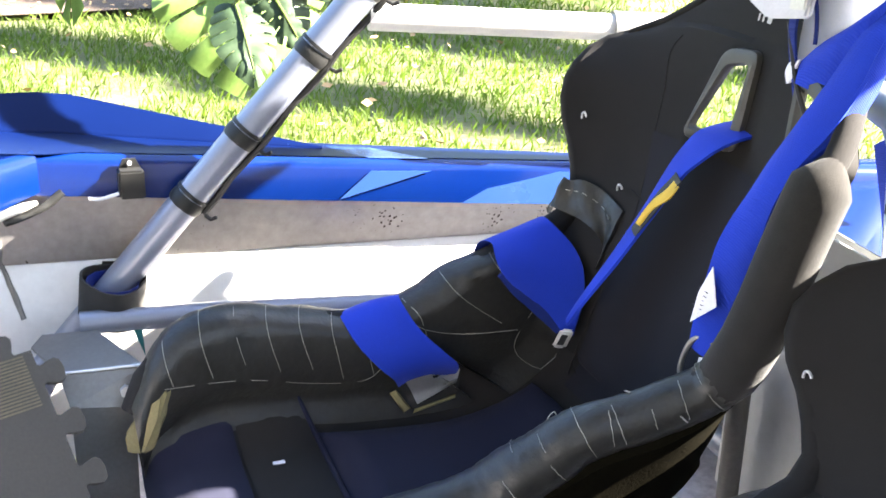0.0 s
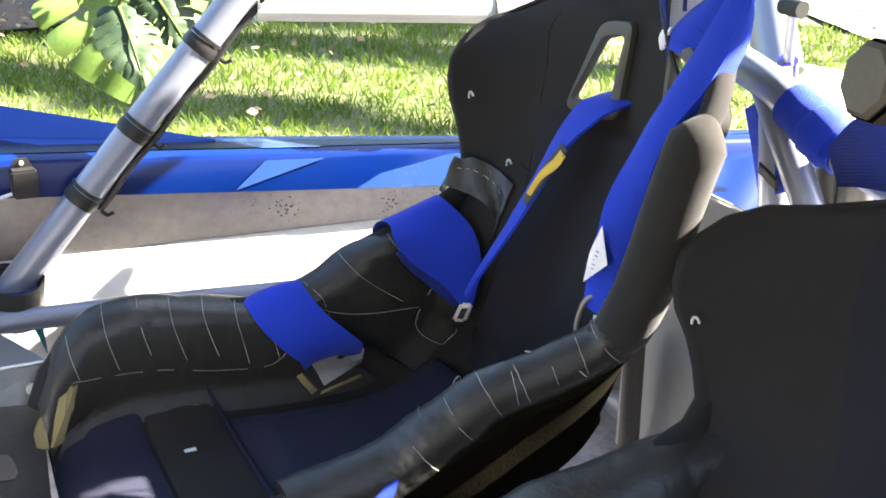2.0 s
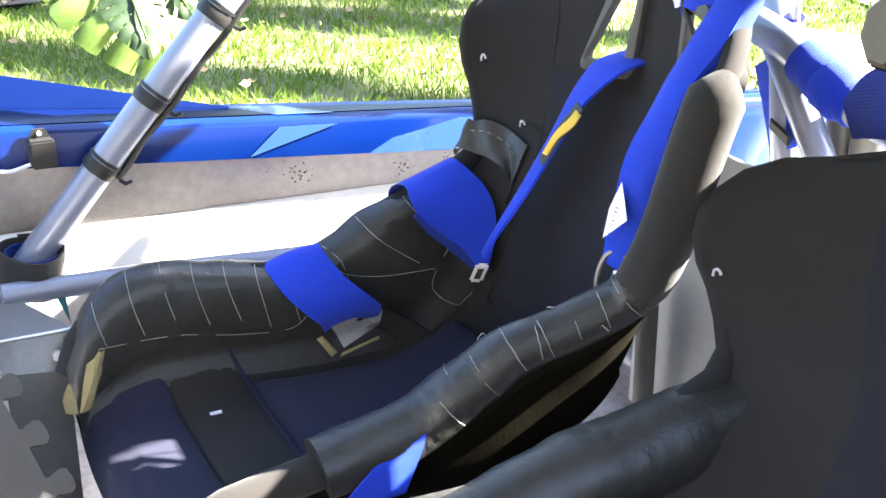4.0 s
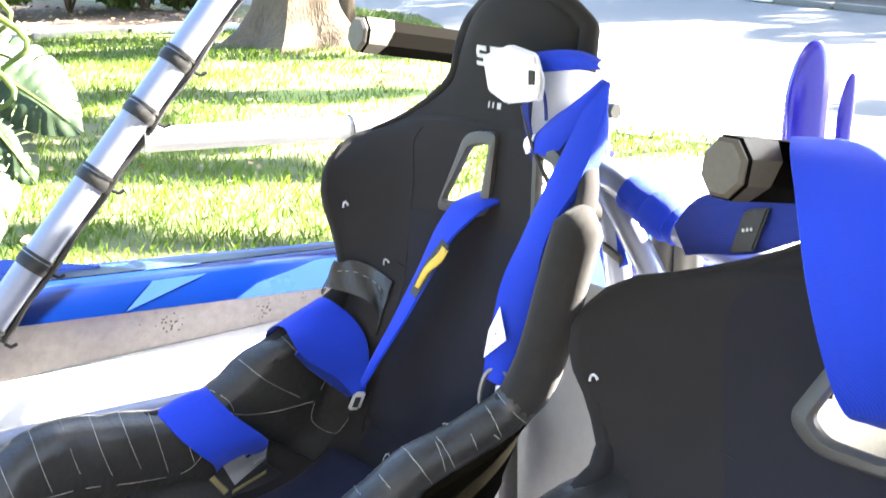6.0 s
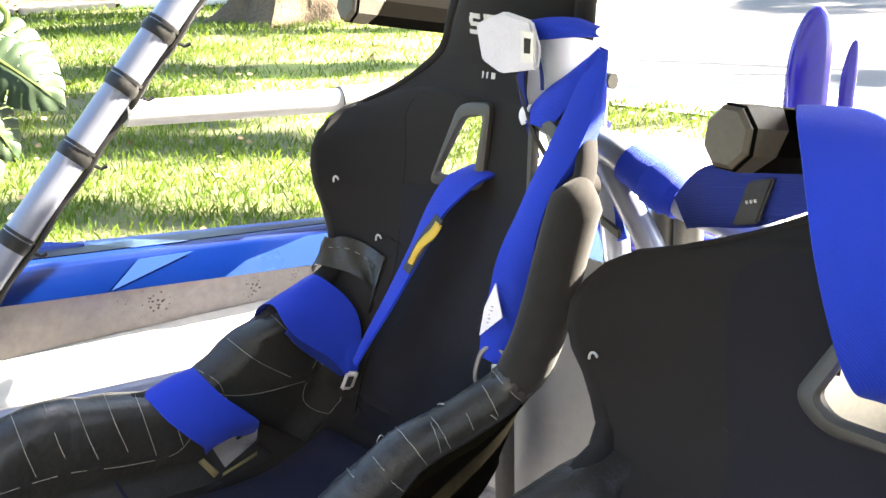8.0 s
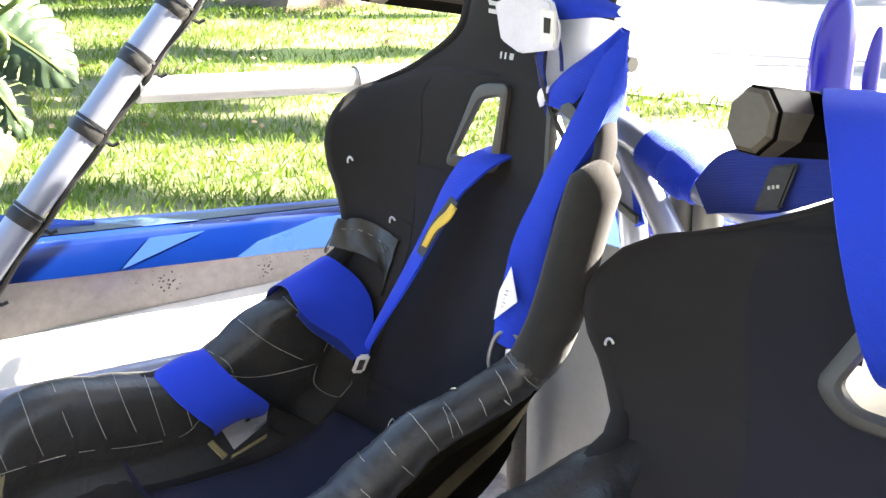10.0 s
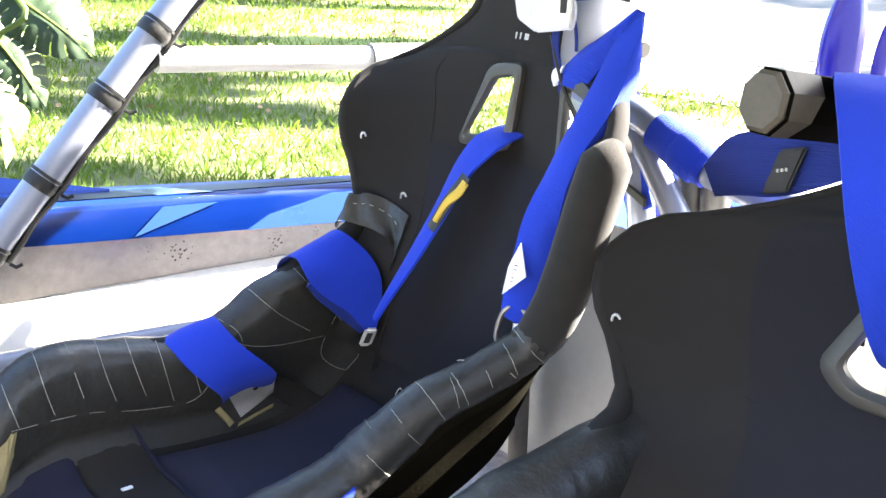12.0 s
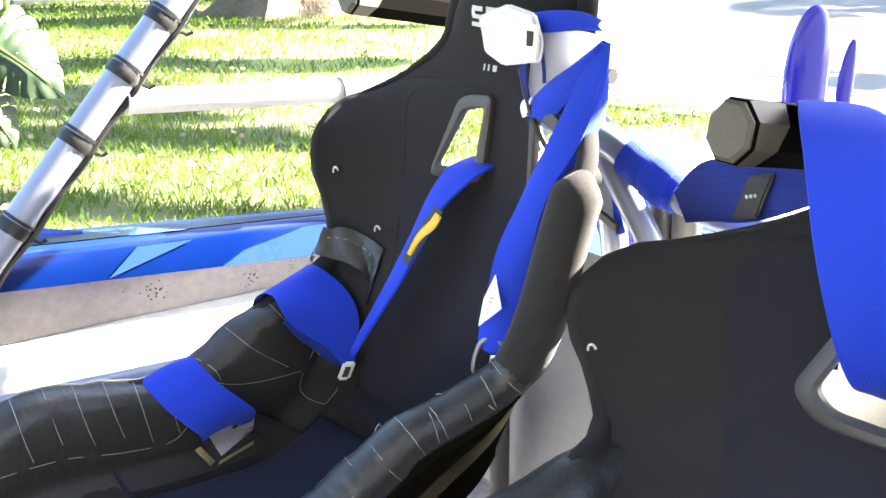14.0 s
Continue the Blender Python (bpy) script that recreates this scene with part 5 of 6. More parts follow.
    if stitched:
        pad(12.2, 14.55, 0.70, 0.030, CUSHION, "navy-black domed rear cushion")
        pad(14.6, 15.55, 0.86, 0.002, FABRIC, "black middle cushion panel", 12)
        pad(15.6, 17.9, 0.88, 0.006, CUSHION, "navy front cushion panel")
        part("piping", tube([form.skin(14.58, -0.86 + 1.72 * k / 24) + UP * 0.005 for k in range(25)], 0.0035, 8), CUSHION, root, "navy piping between the cushion panels")
        tag = form.skin(15.15, -0.42)
        part("cloth_tag", brick(tag + UP * 0.006, REAR * 0.008, SIDE * 0.003, UP * 0.001), WHITE_TAG, root, "small white cloth tag", smooth=False)
    else:
        pad(12.2, 17.8, 0.62, 0.022, CUSHION, "navy-black cloth seat cushion", 34)
    for s0 in (8.55, 12.0):
        part("seam", tube([form.skin(s0 - 0.35 * (k / 12 - 1) ** 2, (k - 12) / 12 * 0.62) + (form.skin(s0, 0) - form.rear(s0, 0)).normalized() * 0.001 for k in range(25)], 0.0014, 6), FABRIC, root)
    for side in (-1, 1):
        part("seam", tube([form.skin(4.4 + k * 7.4 / 24, side * (0.60 - 0.05 * math.sin(k / 24 * 3.14))) for k in range(25)], 0.0012, 6), FABRIC, root)
        for s0, a in ((7.1, 0.93), (8.3, 0.70)) if stitched else ((7.35, 0.985),):
            p, n = form.skin(s0, side * a), (form.skin(s0, 0.4 * side) - form.rear(s0, 0.4 * side)).normalized()
            ring = [p + n * 0.006 - SIDE * side * 0.006 + (SIDE * math.cos(t) * 0.007 + UP * math.sin(t) * 0.009) for t in [0.5 + 0.35 * j for j in range(9)]]
            part("strap_loop", tube(ring, 0.0017, 6), GREY_PRINT, root, "small pale plastic clip")
    # foam showing at the front of the rims
    if stitched:
        edge = [(-0.203, 0.703, 0.686), (-0.206, 0.728, 0.670), (-0.204, 0.750, 0.648), (-0.201, 0.762, 0.630), (-0.195, 0.760, 0.606), (-0.190, 0.735, 0.604), (-0.194, 0.718, 0.650)]
        part("bare_foam", slab([form.place(*p) for p in edge], REAR * 0.014 - SIDE * 0.012, 0.004), KHAKI, root, "bare khaki foam where the cover has worn away")
    # printed mark on the head, as plain shapes
    for k, (x0, x1, zz, hh) in enumerate([(-0.078, -0.056, 1.2385, 0.0035), (-0.080, -0.073, 1.232, 0.0045), (-0.078, -0.056, 1.227, 0.003), (-0.063, -0.056, 1.221, 0.0045), (-0.080, -0.056, 1.2155, 0.003), (-0.047, -0.041, 1.229, 0.014), (-0.040, -0.022, 1.240, 0.003), (-0.053, -0.050, 1.154, 0.007), (-0.044, -0.041, 1.156, 0.005), (-0.034, -0.026, 1.156, 0.005)]):
        s = 2 + (1.26 - zz) / 0.08
        bmk = loft([[form.place(x, form.uvz(s + dz / 0.08, x / (0.139 if x < 0 else 0.106))[1] + e, zz - dz) for x, e in ((x0, 0.001), (x1, 0.001), (x1, 0.0022), (x0, 0.0022))] for dz in (-hh, -hh * 0.3, hh * 0.3, hh)])
        part("printed_mark", bmk, GREY_PRINT, root, "pale grey printed mark" if k == 0 else "", smooth=False)
    return form


FAR = seat(0.0, 0.0, 0.0, "black cloth racing bucket seat with leather-patched bolsters and blue harness", True)
seat(0.712, -0.052, -0.104, "black cloth racing bucket seat with plain leather hip bolsters", False, 1.5, 1.45, 0.5)


# ---- harnesses ----
def buckle(root, at, ahead, across, s=1.0, name="buckle"):
    """A small stamped latch with a slot."""
    at, ahead, across = Vector(at), Vector(ahead).normalized(), Vector(across).normalized()
    n = ahead.cross(across).normalized()
    part(name, brick(at, ahead * 0.022 * s, across * 0.013 * s, n * 0.004, 0.0035), STEEL, root, "bright stamped steel latch")
    part(name + "_slot", brick(at + n * 0.0042, ahead * 0.012 * s, across * 0.006 * s, n * 0.0008), BLACK_RUBBER, root)
    part(name + "_slot", brick(at - n * 0.0042, ahead * 0.012 * s, across * 0.006 * s, n * 0.0008), BLACK_RUBBER, root)


def far_harness():
    root = thing("racing_harness", W(-0.14, 0.17, 0.70), "blue webbing racing harness hanging over the far bucket seat", "harness", "harnesses")
    toward = (Vector((0, 0, 1.5)) - W(0, 0.1, 0.9)).normalized()
    pts = [(-0.045, -0.10, 1.005), (-0.032, -0.02, 1.022), (-0.034, 0.040, 1.014), (-0.056, 0.068, 0.978), (-0.072, 0.100, 0.912), (-0.096, 0.130, 0.840), (-0.121, 0.158, 0.774), (-0.137, 0.170, 0.735)]
    part("shoulder_strap", ribbon([W(*p) for p in pts], [SIDE, SIDE, SIDE, SIDE - REAR * 0.2, SIDE - REAR * 0.4, SIDE - REAR * 0.5, SIDE - REAR * 0.6, SIDE - REAR * 0.6], [0.06, 0.06, 0.058, 0.05, 0.05, 0.046, 0.036, 0.022], 0.004, 40, 0.003), BLUE_WEB, root)
    lab = [(-0.050, 0.080, 0.966), (-0.062, 0.098, 0.932), (-0.078, 0.120, 0.885)]
    part("label_patch", ribbon([W(*p) + SIDE * 0.006 for p in lab], [SIDE - REAR * 0.3] * 3, [0.036, 0.034, 0.026], 0.0015, 10, 0.003), BLACK_WEB, root, "black label patch")
    lab = [(-0.046, 0.085, 0.958), (-0.052, 0.094, 0.942), (-0.064, 0.106, 0.924), (-0.070, 0.120, 0.898)]
    part("label_print", ribbon([W(*p) + SIDE * 0.008 for p in lab], [SIDE - REAR * 0.3] * 4, [0.022, 0.026, 0.016, 0.009], 0.0015, 14, 0.0045), YELLOW, root, "yellow curved print on the label")
    # lap belts lying over the bolsters
    def band(s0, s1, side, a_in, r, taper=0.0):
        rows = []
        for i in range(14):
            s = s0 + (s1 - s0) * i / 13
            c = FAR.place(*FAR.rim(s, side))
            out = SIDE * side
            wall = c - FAR.skin(s, side * 0.72)
            wall = (wall - out * wall.dot(out)).normalized()
            row = [c + out * r - wall * 0.06, c + out * r - wall * 0.02]
            row += [c + (out * math.cos(math.pi * k / 8) + wall * math.sin(math.pi * k / 8)) * r for k in range(9)]
            for k in range(1, 8):
                a = 0.95 + (a_in - 0.95) * k / 7
                b = max(0.0, 1 - k / 4.0)
                row.append(FAR.skin(s + taper * k / 7, side * a) - out * (0.014 + (r - 0.014) * b) * 0.9 + wall * 0.012 * (1 - b))
            rows.append(row + [p - (p - c).normalized() * 0.003 for p in reversed(row)])
        return loft(rows)

    left = [W(-0.318, 0.430, 0.640), W(-0.312, 0.440, 0.690), W(-0.285, 0.452, 0.728), W(-0.250, 0.455, 0.731), W(-0.222, 0.440, 0.704), W(-0.213, 0.412, 0.670), W(-0.222, 0.390, 0.645), W(-0.245, 0.375, 0.615)]
    right = [W(-0.318, 0.345, 0.660), W(-0.310, 0.350, 0.712), W(-0.282, 0.365, 0.745), W(-0.250, 0.371, 0.747), W(-0.218, 0.354, 0.717), W(-0.207, 0.322, 0.684), W(-0.217, 0.297, 0.655), W(-0.245, 0.290, 0.625)]
    rows = []
    for a, b in zip(spline(left, 30), spline(right, 30)):
        a, b = Vector(a) - UP * 0.007, Vector(b) - UP * 0.007
        row = [a.lerp(b, k / 7) + UP * 0.004 * math.sin(math.pi * k / 7) for k in range(8)]
        rows.append(row + [p + (p - FAR.place(0.0, 0.4, 1.1)).normalized() * 0.003 for p in reversed(row)])
    part("lap_belt", loft(rows), BLUE_WEB, root)
    part("lap_belt", band(14.15, 14.85, 1, 0.70, 0.044), BLUE_WEB, root)

    left = [W(-0.305, 0.245, 0.760), W(-0.292, 0.250, 0.800), W(-0.270, 0.250, 0.826), W(-0.243, 0.243, 0.830), W(-0.212, 0.249, 0.816), W(-0.204, 0.238, 0.792), W(-0.202, 0.196, 0.745), W(-0.188, 0.156, 0.702)]
    right = [W(-0.300, 0.150, 0.800), W(-0.288, 0.158, 0.834), W(-0.262, 0.160, 0.853), W(-0.230, 0.160, 0.854), W(-0.204, 0.135, 0.822), W(-0.181, 0.129, 0.791), W(-0.175, 0.132, 0.749), W(-0.176, 0.142, 0.700)]
    left = [Vector(p) - UP * (0.010 + 0.016 * max(0.0, 1 - k / 16)) for k, p in enumerate(spline(left, 30))]
    right = [Vector(p) - UP * (0.010 + 0.008 * max(0.0, 1 - k / 16)) for k, p in enumerate(spline(right, 30))]
    rows = []
    for a, b in zip(left, right):
        row = [a.lerp(b, k / 7) for k in range(8)]
        rows.append(row + [p + (p - FAR.place(0.0, 0.4, 1.1)).normalized() * 0.003 for p in reversed(row)])
    part("lap_belt_tongue", loft(rows), BLUE_WEB, root)
    part("belt_hem", ribbon([W(-0.208, 0.240, 0.786), W(-0.205, 0.218, 0.758), W(-0.202, 0.196, 0.735), W(-0.189, 0.157, 0.693)], [UP + REAR * 0.6] * 4, [0.016, 0.018, 0.016, 0.012], 0.004, 16), BLUE_DARK, root)
    buckle(root, W(-0.170, 0.160, 0.690), UP + SIDE * 0.25 + REAR * 0.3, SIDE * 0.6 + REAR * 0.8, 0.75)
    # the other shoulder strap, hung up over the head and folded
    pts = [(0.182, -0.012, 1.220), (0.174, 0.000, 1.180), (0.171, 0.024, 1.135), (0.174, 0.060, 1.090), (0.172, 0.092, 1.050), (0.165, 0.110, 1.007), (0.150, 0.120, 0.950), (0.140, 0.122, 0.905), (0.124, 0.122, 0.850), (0.115, 0.128, 0.808)]
    part("shoulder_strap", ribbon([W(*p) for p in pts], [SIDE + UP * 0.9] + [SIDE + REAR * 0.4 + UP * 0.2] * 3 + [SIDE + REAR * 0.15 + UP * 0.2] * 2 + [SIDE + REAR * 0.6 + UP * 0.1] * 3 + [SIDE + REAR * 0.3], [0.012, 0.034, 0.042, 0.044, 0.042, 0.041, 0.046, 0.047, 0.046, 0.036], 0.004, 50, 0.005), BLUE_WEB, root)
    edge = [(0.187, -0.004, 1.188), (0.189, 0.006, 1.166), (0.191, 0.022, 1.134), (0.194, 0.054, 1.092), (0.190, 0.086, 1.054)]
    part("strap_edge", ribbon([W(*p) + REAR * r for p, r in zip(edge, (0.001, 0.006, 0.010, 0.009, 0.002))], [REAR + SIDE * 0.25] * 5, [0.003, 0.014, 0.021, 0.019, 0.004], 0.003, 24, 0.002), BLUE_WEB, root, "sunlit turned edge of the strap")
    def folded(one, two, bulge, n=18, thin=False):
        """A soft strip between two edges given as (u, f, z), swelling a little between them."""
        rows = []
        for a, b in zip(spline(one, n), spline(two, n)):
            a, b = W(*a), W(*b)
            row = [a.lerp(b, k / 8) - REAR * bulge * math.sin(math.pi * k / 8) + UP * 0.15 * bulge * math.sin(math.pi * k / 8) for k in range(9)]
            rows.append(row if thin else row + [q + REAR * 0.003 for q in reversed(row)])
        return loft(rows, ring=not thin, caps=not thin)

    part("strap_fold", folded([(0.182, -0.004, 1.224), (0.133, 0.004, 1.184), (0.096, 0.008, 1.157), (0.050, 0.012, 1.112)], [(0.186, -0.004, 1.217), (0.166, 0.000, 1.188), (0.141, 0.006, 1.150), (0.108, 0.012, 1.106)], 0.008), BLUE_WEB, root)
    part("strap_turn", folded([(0.062, 0.020, 1.246), (0.100, 0.010, 1.254), (0.138, -0.004, 1.255), (0.170, -0.014, 1.246)], [(0.070, 0.022, 1.221), (0.105, 0.012, 1.226), (0.140, 0.000, 1.231), (0.174, -0.010, 1.233)], 0.010), BLUE_WEB, root)
    part("strap_lining", folded([(0.071, 0.006, 1.222), (0.105, 0.000, 1.226), (0.140, -0.006, 1.230), (0.178, -0.012, 1.226)], [(0.056, 0.004, 1.122), (0.076, 0.002, 1.134), (0.100, 0.000, 1.158), (0.140, -0.008, 1.188)], 0.004, thin=True), LINING, root, "sunlit pale side of the folded strap")
    part("lining_tip", folded([(0.056, 0.016, 1.126), (0.064, 0.018, 1.132), (0.076, 0.016, 1.136)], [(0.057, 0.016, 1.108), (0.064, 0.020, 1.106), (0.072, 0.016, 1.114)], 0.003, 8), WHITE_TAG, root, "frayed white end of the lining")
    part("strap_binding", tube([W(0.073, 0.012, 1.221), W(0.086, 0.013, 1.204), W(0.094, 0.014, 1.180), W(0.097, 0.015, 1.158)], 0.0025, 6, 16), BLUE_DARK, root)
    part("hanging_cord", tube([W(0.055, 0.020, 1.175), W(0.066, 0.018, 1.138), W(0.082, 0.016, 1.100), W(0.102, 0.010, 1.066), W(0.112, -0.01, 1.03)], 0.0035, 7, 24), BLACK_RUBBER, root, "thin black cord")
    part("adjuster_strap", ribbon([W(0.088, 0.028, 1.228), W(0.064, 0.022, 1.17), W(0.072, 0.012, 1.10), W(0.078, 0.006, 1.06)], [SIDE] * 4, 0.012, 0.003, 20), BLUE_DARK, root)
    part("care_label", slab([W(*p) for p in ((0.140, 0.142, 0.928), (0.118, 0.142, 0.888), (0.110, 0.144, 0.846), (0.146, 0.136, 0.880))], REAR * 0.001), WHITE_TAG, root, "white care label with small print", smooth=False)
    for k in range(7):
        c = W(0.126 - k * 0.0022, 0.1415, 0.893 - k * 0.0062)
        part("label_line", brick(c, SIDE * (0.009 - 0.0025 * (k % 3 == 2)), UP * 0.0004, REAR * 0.0006), DARK_PRINT, root, smooth=False)
    ring = [W(0.120, 0.126, 0.832), W(0.106, 0.138, 0.816), W(0.104, 0.146, 0.780), W(0.122, 0.140, 0.772), W(0.140, 0.126, 0.786), W(0.142, 0.120, 0.812)]
    part("latch_plate", tube(ring + ring[:1], 0.0034, 8, 40), PRIMER, root, "steel latch loop")
    part("latch_hook", tube([W(0.132, 0.134, 0.808), W(0.136, 0.140, 0.792), W(0.135, 0.138, 0.774)], 0.006, 8), STEEL, root)
    # steel tongue with its pad resting on the head
    tongue = [(0.017, 1.243), (0.060, 1.262), (0.100, 1.252), (0.112, 1.216), (0.108, 1.190), (0.055, 1.180), (0.026, 1.196)]
    part("tongue_pad", slab([W(u, 0.060 - 0.25 * (u - 0.03) ** 1, z) for u, z in tongue], REAR * 0.010, 0.003), PAD_SILVER, root, "silver-white reflective pad under the steel tongue")
    part("tongue", slab([W(u, 0.068 - 0.25 * (u - 0.03), z) for u, z in ((0.092, 1.243), (0.114, 1.240), (0.113, 1.200), (0.092, 1.198))], REAR * 0.004, 0.0015), STEEL, root, "polished steel latch tongue")
    part("tongue_slot", slab([W(u, 0.0695 - 0.25 * (u - 0.03), z) for u, z in ((0.099, 1.232), (0.108, 1.231), (0.107, 1.212), (0.099, 1.212))], REAR * 0.002), BLACK_RUBBER, root)


far_harness()


def near_harness():
    root = thing("racing_harness", W(0.60, 0.03, 0.88), "wide blue webbing harness strap draped over a padded bar", "harness", "harnesses")
    X = Vector((1, 0, 0))
    pts = [W(0.440, -0.140, 1.05), W(0.462, -0.105, 1.142), W(0.500, -0.060, 1.178), W(0.535, -0.005, 1.176), W(0.555, 0.016, 1.152), W(0.570, 0.030, 1.120), W(0.590, 0.044, 1.065), W(0.606, 0.040, 0.995), W(0.613, 0.018, 0.930), W(0.612, -0.010, 0.885), W(0.60, -0.07, 0.85)]
    part("shoulder_strap", ribbon(pts, [X + Vector((0, -0.12, -0.10))] * len(pts), [0.10, 0.105, 0.108, 0.106, 0.104, 0.100, 0.094, 0.086, 0.078, 0.062, 0.05], 0.004, 60, 0.004), BLUE_WEB, root)
    part("bar_loop", ribbon([W(0.255, -0.090, 1.000), W(0.31, -0.08, 1.035), W(0.37, -0.074, 1.052), W(0.45, -0.07, 1.085)], [UP + SIDE * -0.35] * 4, [0.045, 0.080, 0.082, 0.07], 0.004, 20), BLUE_DARK, root, "dark blue strap looped round the harness bar")
    part("slider", brick(W(0.384, -0.064, 1.047), SIDE * 0.019 + UP * 0.006, UP * 0.031 + SIDE * 0.010, REAR * 0.004, 0.003), BLACK_WEB, root, "black slider with small print")
    part("loose_end", ribbon([W(-0.005, -0.20, 1.0), W(0.03, -0.19, 0.95), W(0.06, -0.185, 0.89)], [SIDE + UP * 0.6] * 3, 0.055, 0.004, 12), BLUE_WEB, root)
    part("loose_buckle", brick(W(0.055, -0.178, 0.915), SIDE * 0.02 - UP * 0.008, UP * 0.008, REAR * 0.003, 0.002), BLACK_WEB, root, "black strap adjuster")
    for k in range(3):
        part("slider_print", brick(W(0.378 + 0.006 * k, -0.0585, 1.047 + 0.002 * k), SIDE * 0.0015, UP * 0.002, REAR * 0.001), GREY_PRINT, root, smooth=False)


near_harness()


def bar_wrap():
    root = thing("tube_wrap", W(0.16, -0.145, 0.99), "blue webbing wound round the harness bar", "strap")
    a, b = W(0.103, -0.160, 1.029), W(0.205, -0.158, 0.992)
    rows = [a.lerp(b, k / 9) for k in range(10)]
    part("winding", tube(rows, [0.030, 0.031, 0.030, 0.0325, 0.033, 0.0325, 0.031, 0.031, 0.030, 0.029], 18, wobble=0.08), BLUE_WEB, root)
    part("winding_turn", tube([a.lerp(b, 0.42), a.lerp(b, 0.50), a.lerp(b, 0.80), a.lerp(b, 0.86)], [0.031, 0.0355, 0.0355, 0.031], 18, wobble=0.10), BLUE_WEB, root)


bar_wrap()


def hex_bar(a, b, r, label, name="padded_bar"):
    root = thing(name, Vector(a) - UP * r, label, "bar", "hexagonal padded bars")
    a, b = Vector(a), Vector(b)
    t = (b - a).normalized()
    s = t.cross(UP).normalized()
    up = s.cross(t)
    ring = lambda c, rr: [c + (s * math.cos(q) * 0.9 + up * math.sin(q)) * rr for q in [math.pi / 8 + k * math.pi / 4 for k in range(8)]]
    part("sleeve", loft([ring(a, r * 0.90), ring(a + t * 0.006, r), ring(b, r)]), PAD, root, smooth=False)
    part("end_cap", loft([ring(a - t * 0.006, r * 0.80), ring(a - t * 0.001, r * 0.93), ring(a + t * 0.004, r * 0.93)]), CAP, root, "dusty grey end cap", smooth=False)
    # Skewed ring coloured as the sunlit wedge, its slant copying a shadow edge.
    collar = lambda g: [p + t * (0.006 + g * (0.030 + 0.45 * ((p - a).dot(up) + r))) for p in ring(a, r * 1.012)]
    part("sunlit_collar", loft([collar(0.0), collar(0.3), collar(1.0)], caps=False), CAP, root, "dusty end of the padding, its sunlit wedge put into the colour", smooth=False)
    return root


hex_bar(W(0.428, 0.058, 1.157), W(0.450, -0.26, 1.095), 0.040, "black octagonal padded bar with a dusty grey end cap")
hex_bar(W(-0.488, -0.100, 1.213), W(-0.470, -0.42, 1.150), 0.034, "black octagonal padded bar with a dusty grey end cap")


# ---- behind the seats ----
def rear_fins():
    # One fin shaped as two blades; the gap stands for its sunlit flank.
    for u0, f0, w, h, label in ((0.098, -0.615, 0.037, 0.176, "deep blue glossy plastic rear fin with rounded tip"), (0.146, -0.66, 0.013, 0.12, "narrow deep blue blade, set off by a gap for the fin's highlight")):
        root = thing("rear_fin", W(u0, f0, 1.0), label, "fin", "rear fins")
        rows = []
        for i in range(22):
            g = 1 - (1 - i / 21) ** 2
            wz = w * math.sqrt(max(0.0, 1 - max(0.0, (g - 0.45) / 0.55) ** 2.2)) + 0.0008
            c = W(u0, f0, 1.0 + (h + 0.03) * g) + Vector((0.014 * g * g, 0.02 * g, 0))
            rows.append([c + Vector((math.cos(q) * wz, math.sin(q) * 0.35 * wz, 0)) for q in [k * math.pi / 10 for k in range(20)]])
        part("blade", loft(rows), BLUE_PLASTIC, root)
    deck = thing("rear_deck", W(0.1, -0.5, 0.78), "blue painted rear deck and tank behind the seats", "bodywork")
    part("deck", slab([W(-0.40, -0.26, 0.78), W(0.9, -0.26, 0.76), W(0.9, -0.60, 0.78), W(-0.40, -0.60, 0.78)], UP * 0.02, 0.006), PAINT, deck, smooth=False)
    part("tank", tube([W(-0.05, -0.34, 0.84), W(0.22, -0.32, 0.84)], 0.045, 20), BLUE_PLASTIC, deck)
    can = thing("coil_shock", W(-0.16, -0.36, 0.86), "blue coil-over shock absorber with grey body", "shock absorber")
    a, b = W(-0.17, -0.40, 0.86), W(-0.10, -0.33, 1.10)
    part("body", tube([a, a.lerp(b, 0.65)], 0.016, 14), BLUE_PLASTIC, can)
    part("rod", tube([a.lerp(b, 0.65), b], 0.008, 10), STEEL, can)
    part("top_mount", tube([b - SIDE * 0.02, b + SIDE * 0.02], 0.013, 12), BLACK_RUBBER, can)
    for k, (p, q) in enumerate((((0.125, -0.22, 0.80), (0.125, -0.22, 0.985)), ((0.172, -0.22, 0.80), (0.168, -0.22, 0.99)))):
        pipe = thing("rear_pipe", W(*p), "bare grey-brown metal pipe behind the seats", "pipe", "rear pipes")
        part("pipe", tube([W(*p), W(*q)], 0.022, 14), TRIM, pipe)


rear_fins()


# ---- small things in the footwell ----
def stands():
    """Plain stands that carry the car, out of sight under the tub."""
    for u, f in ((-0.30, 1.2), (0.8, 1.2), (-0.25, -0.2), (0.8, -0.2)):
        base = W(u, f, 0.0)
        root = thing("axle_stand", base, "plain grey steel stand under the car", "stand", "stands under the car")
        part("foot", brick(base + UP * 0.015, SIDE * 0.12, REAR * 0.12, UP * 0.015, 0.004), PRIMER, root)
        part("post", tube([base + UP * 0.02, base + UP * 0.416], 0.035, 16), PRIMER, root)


stands()


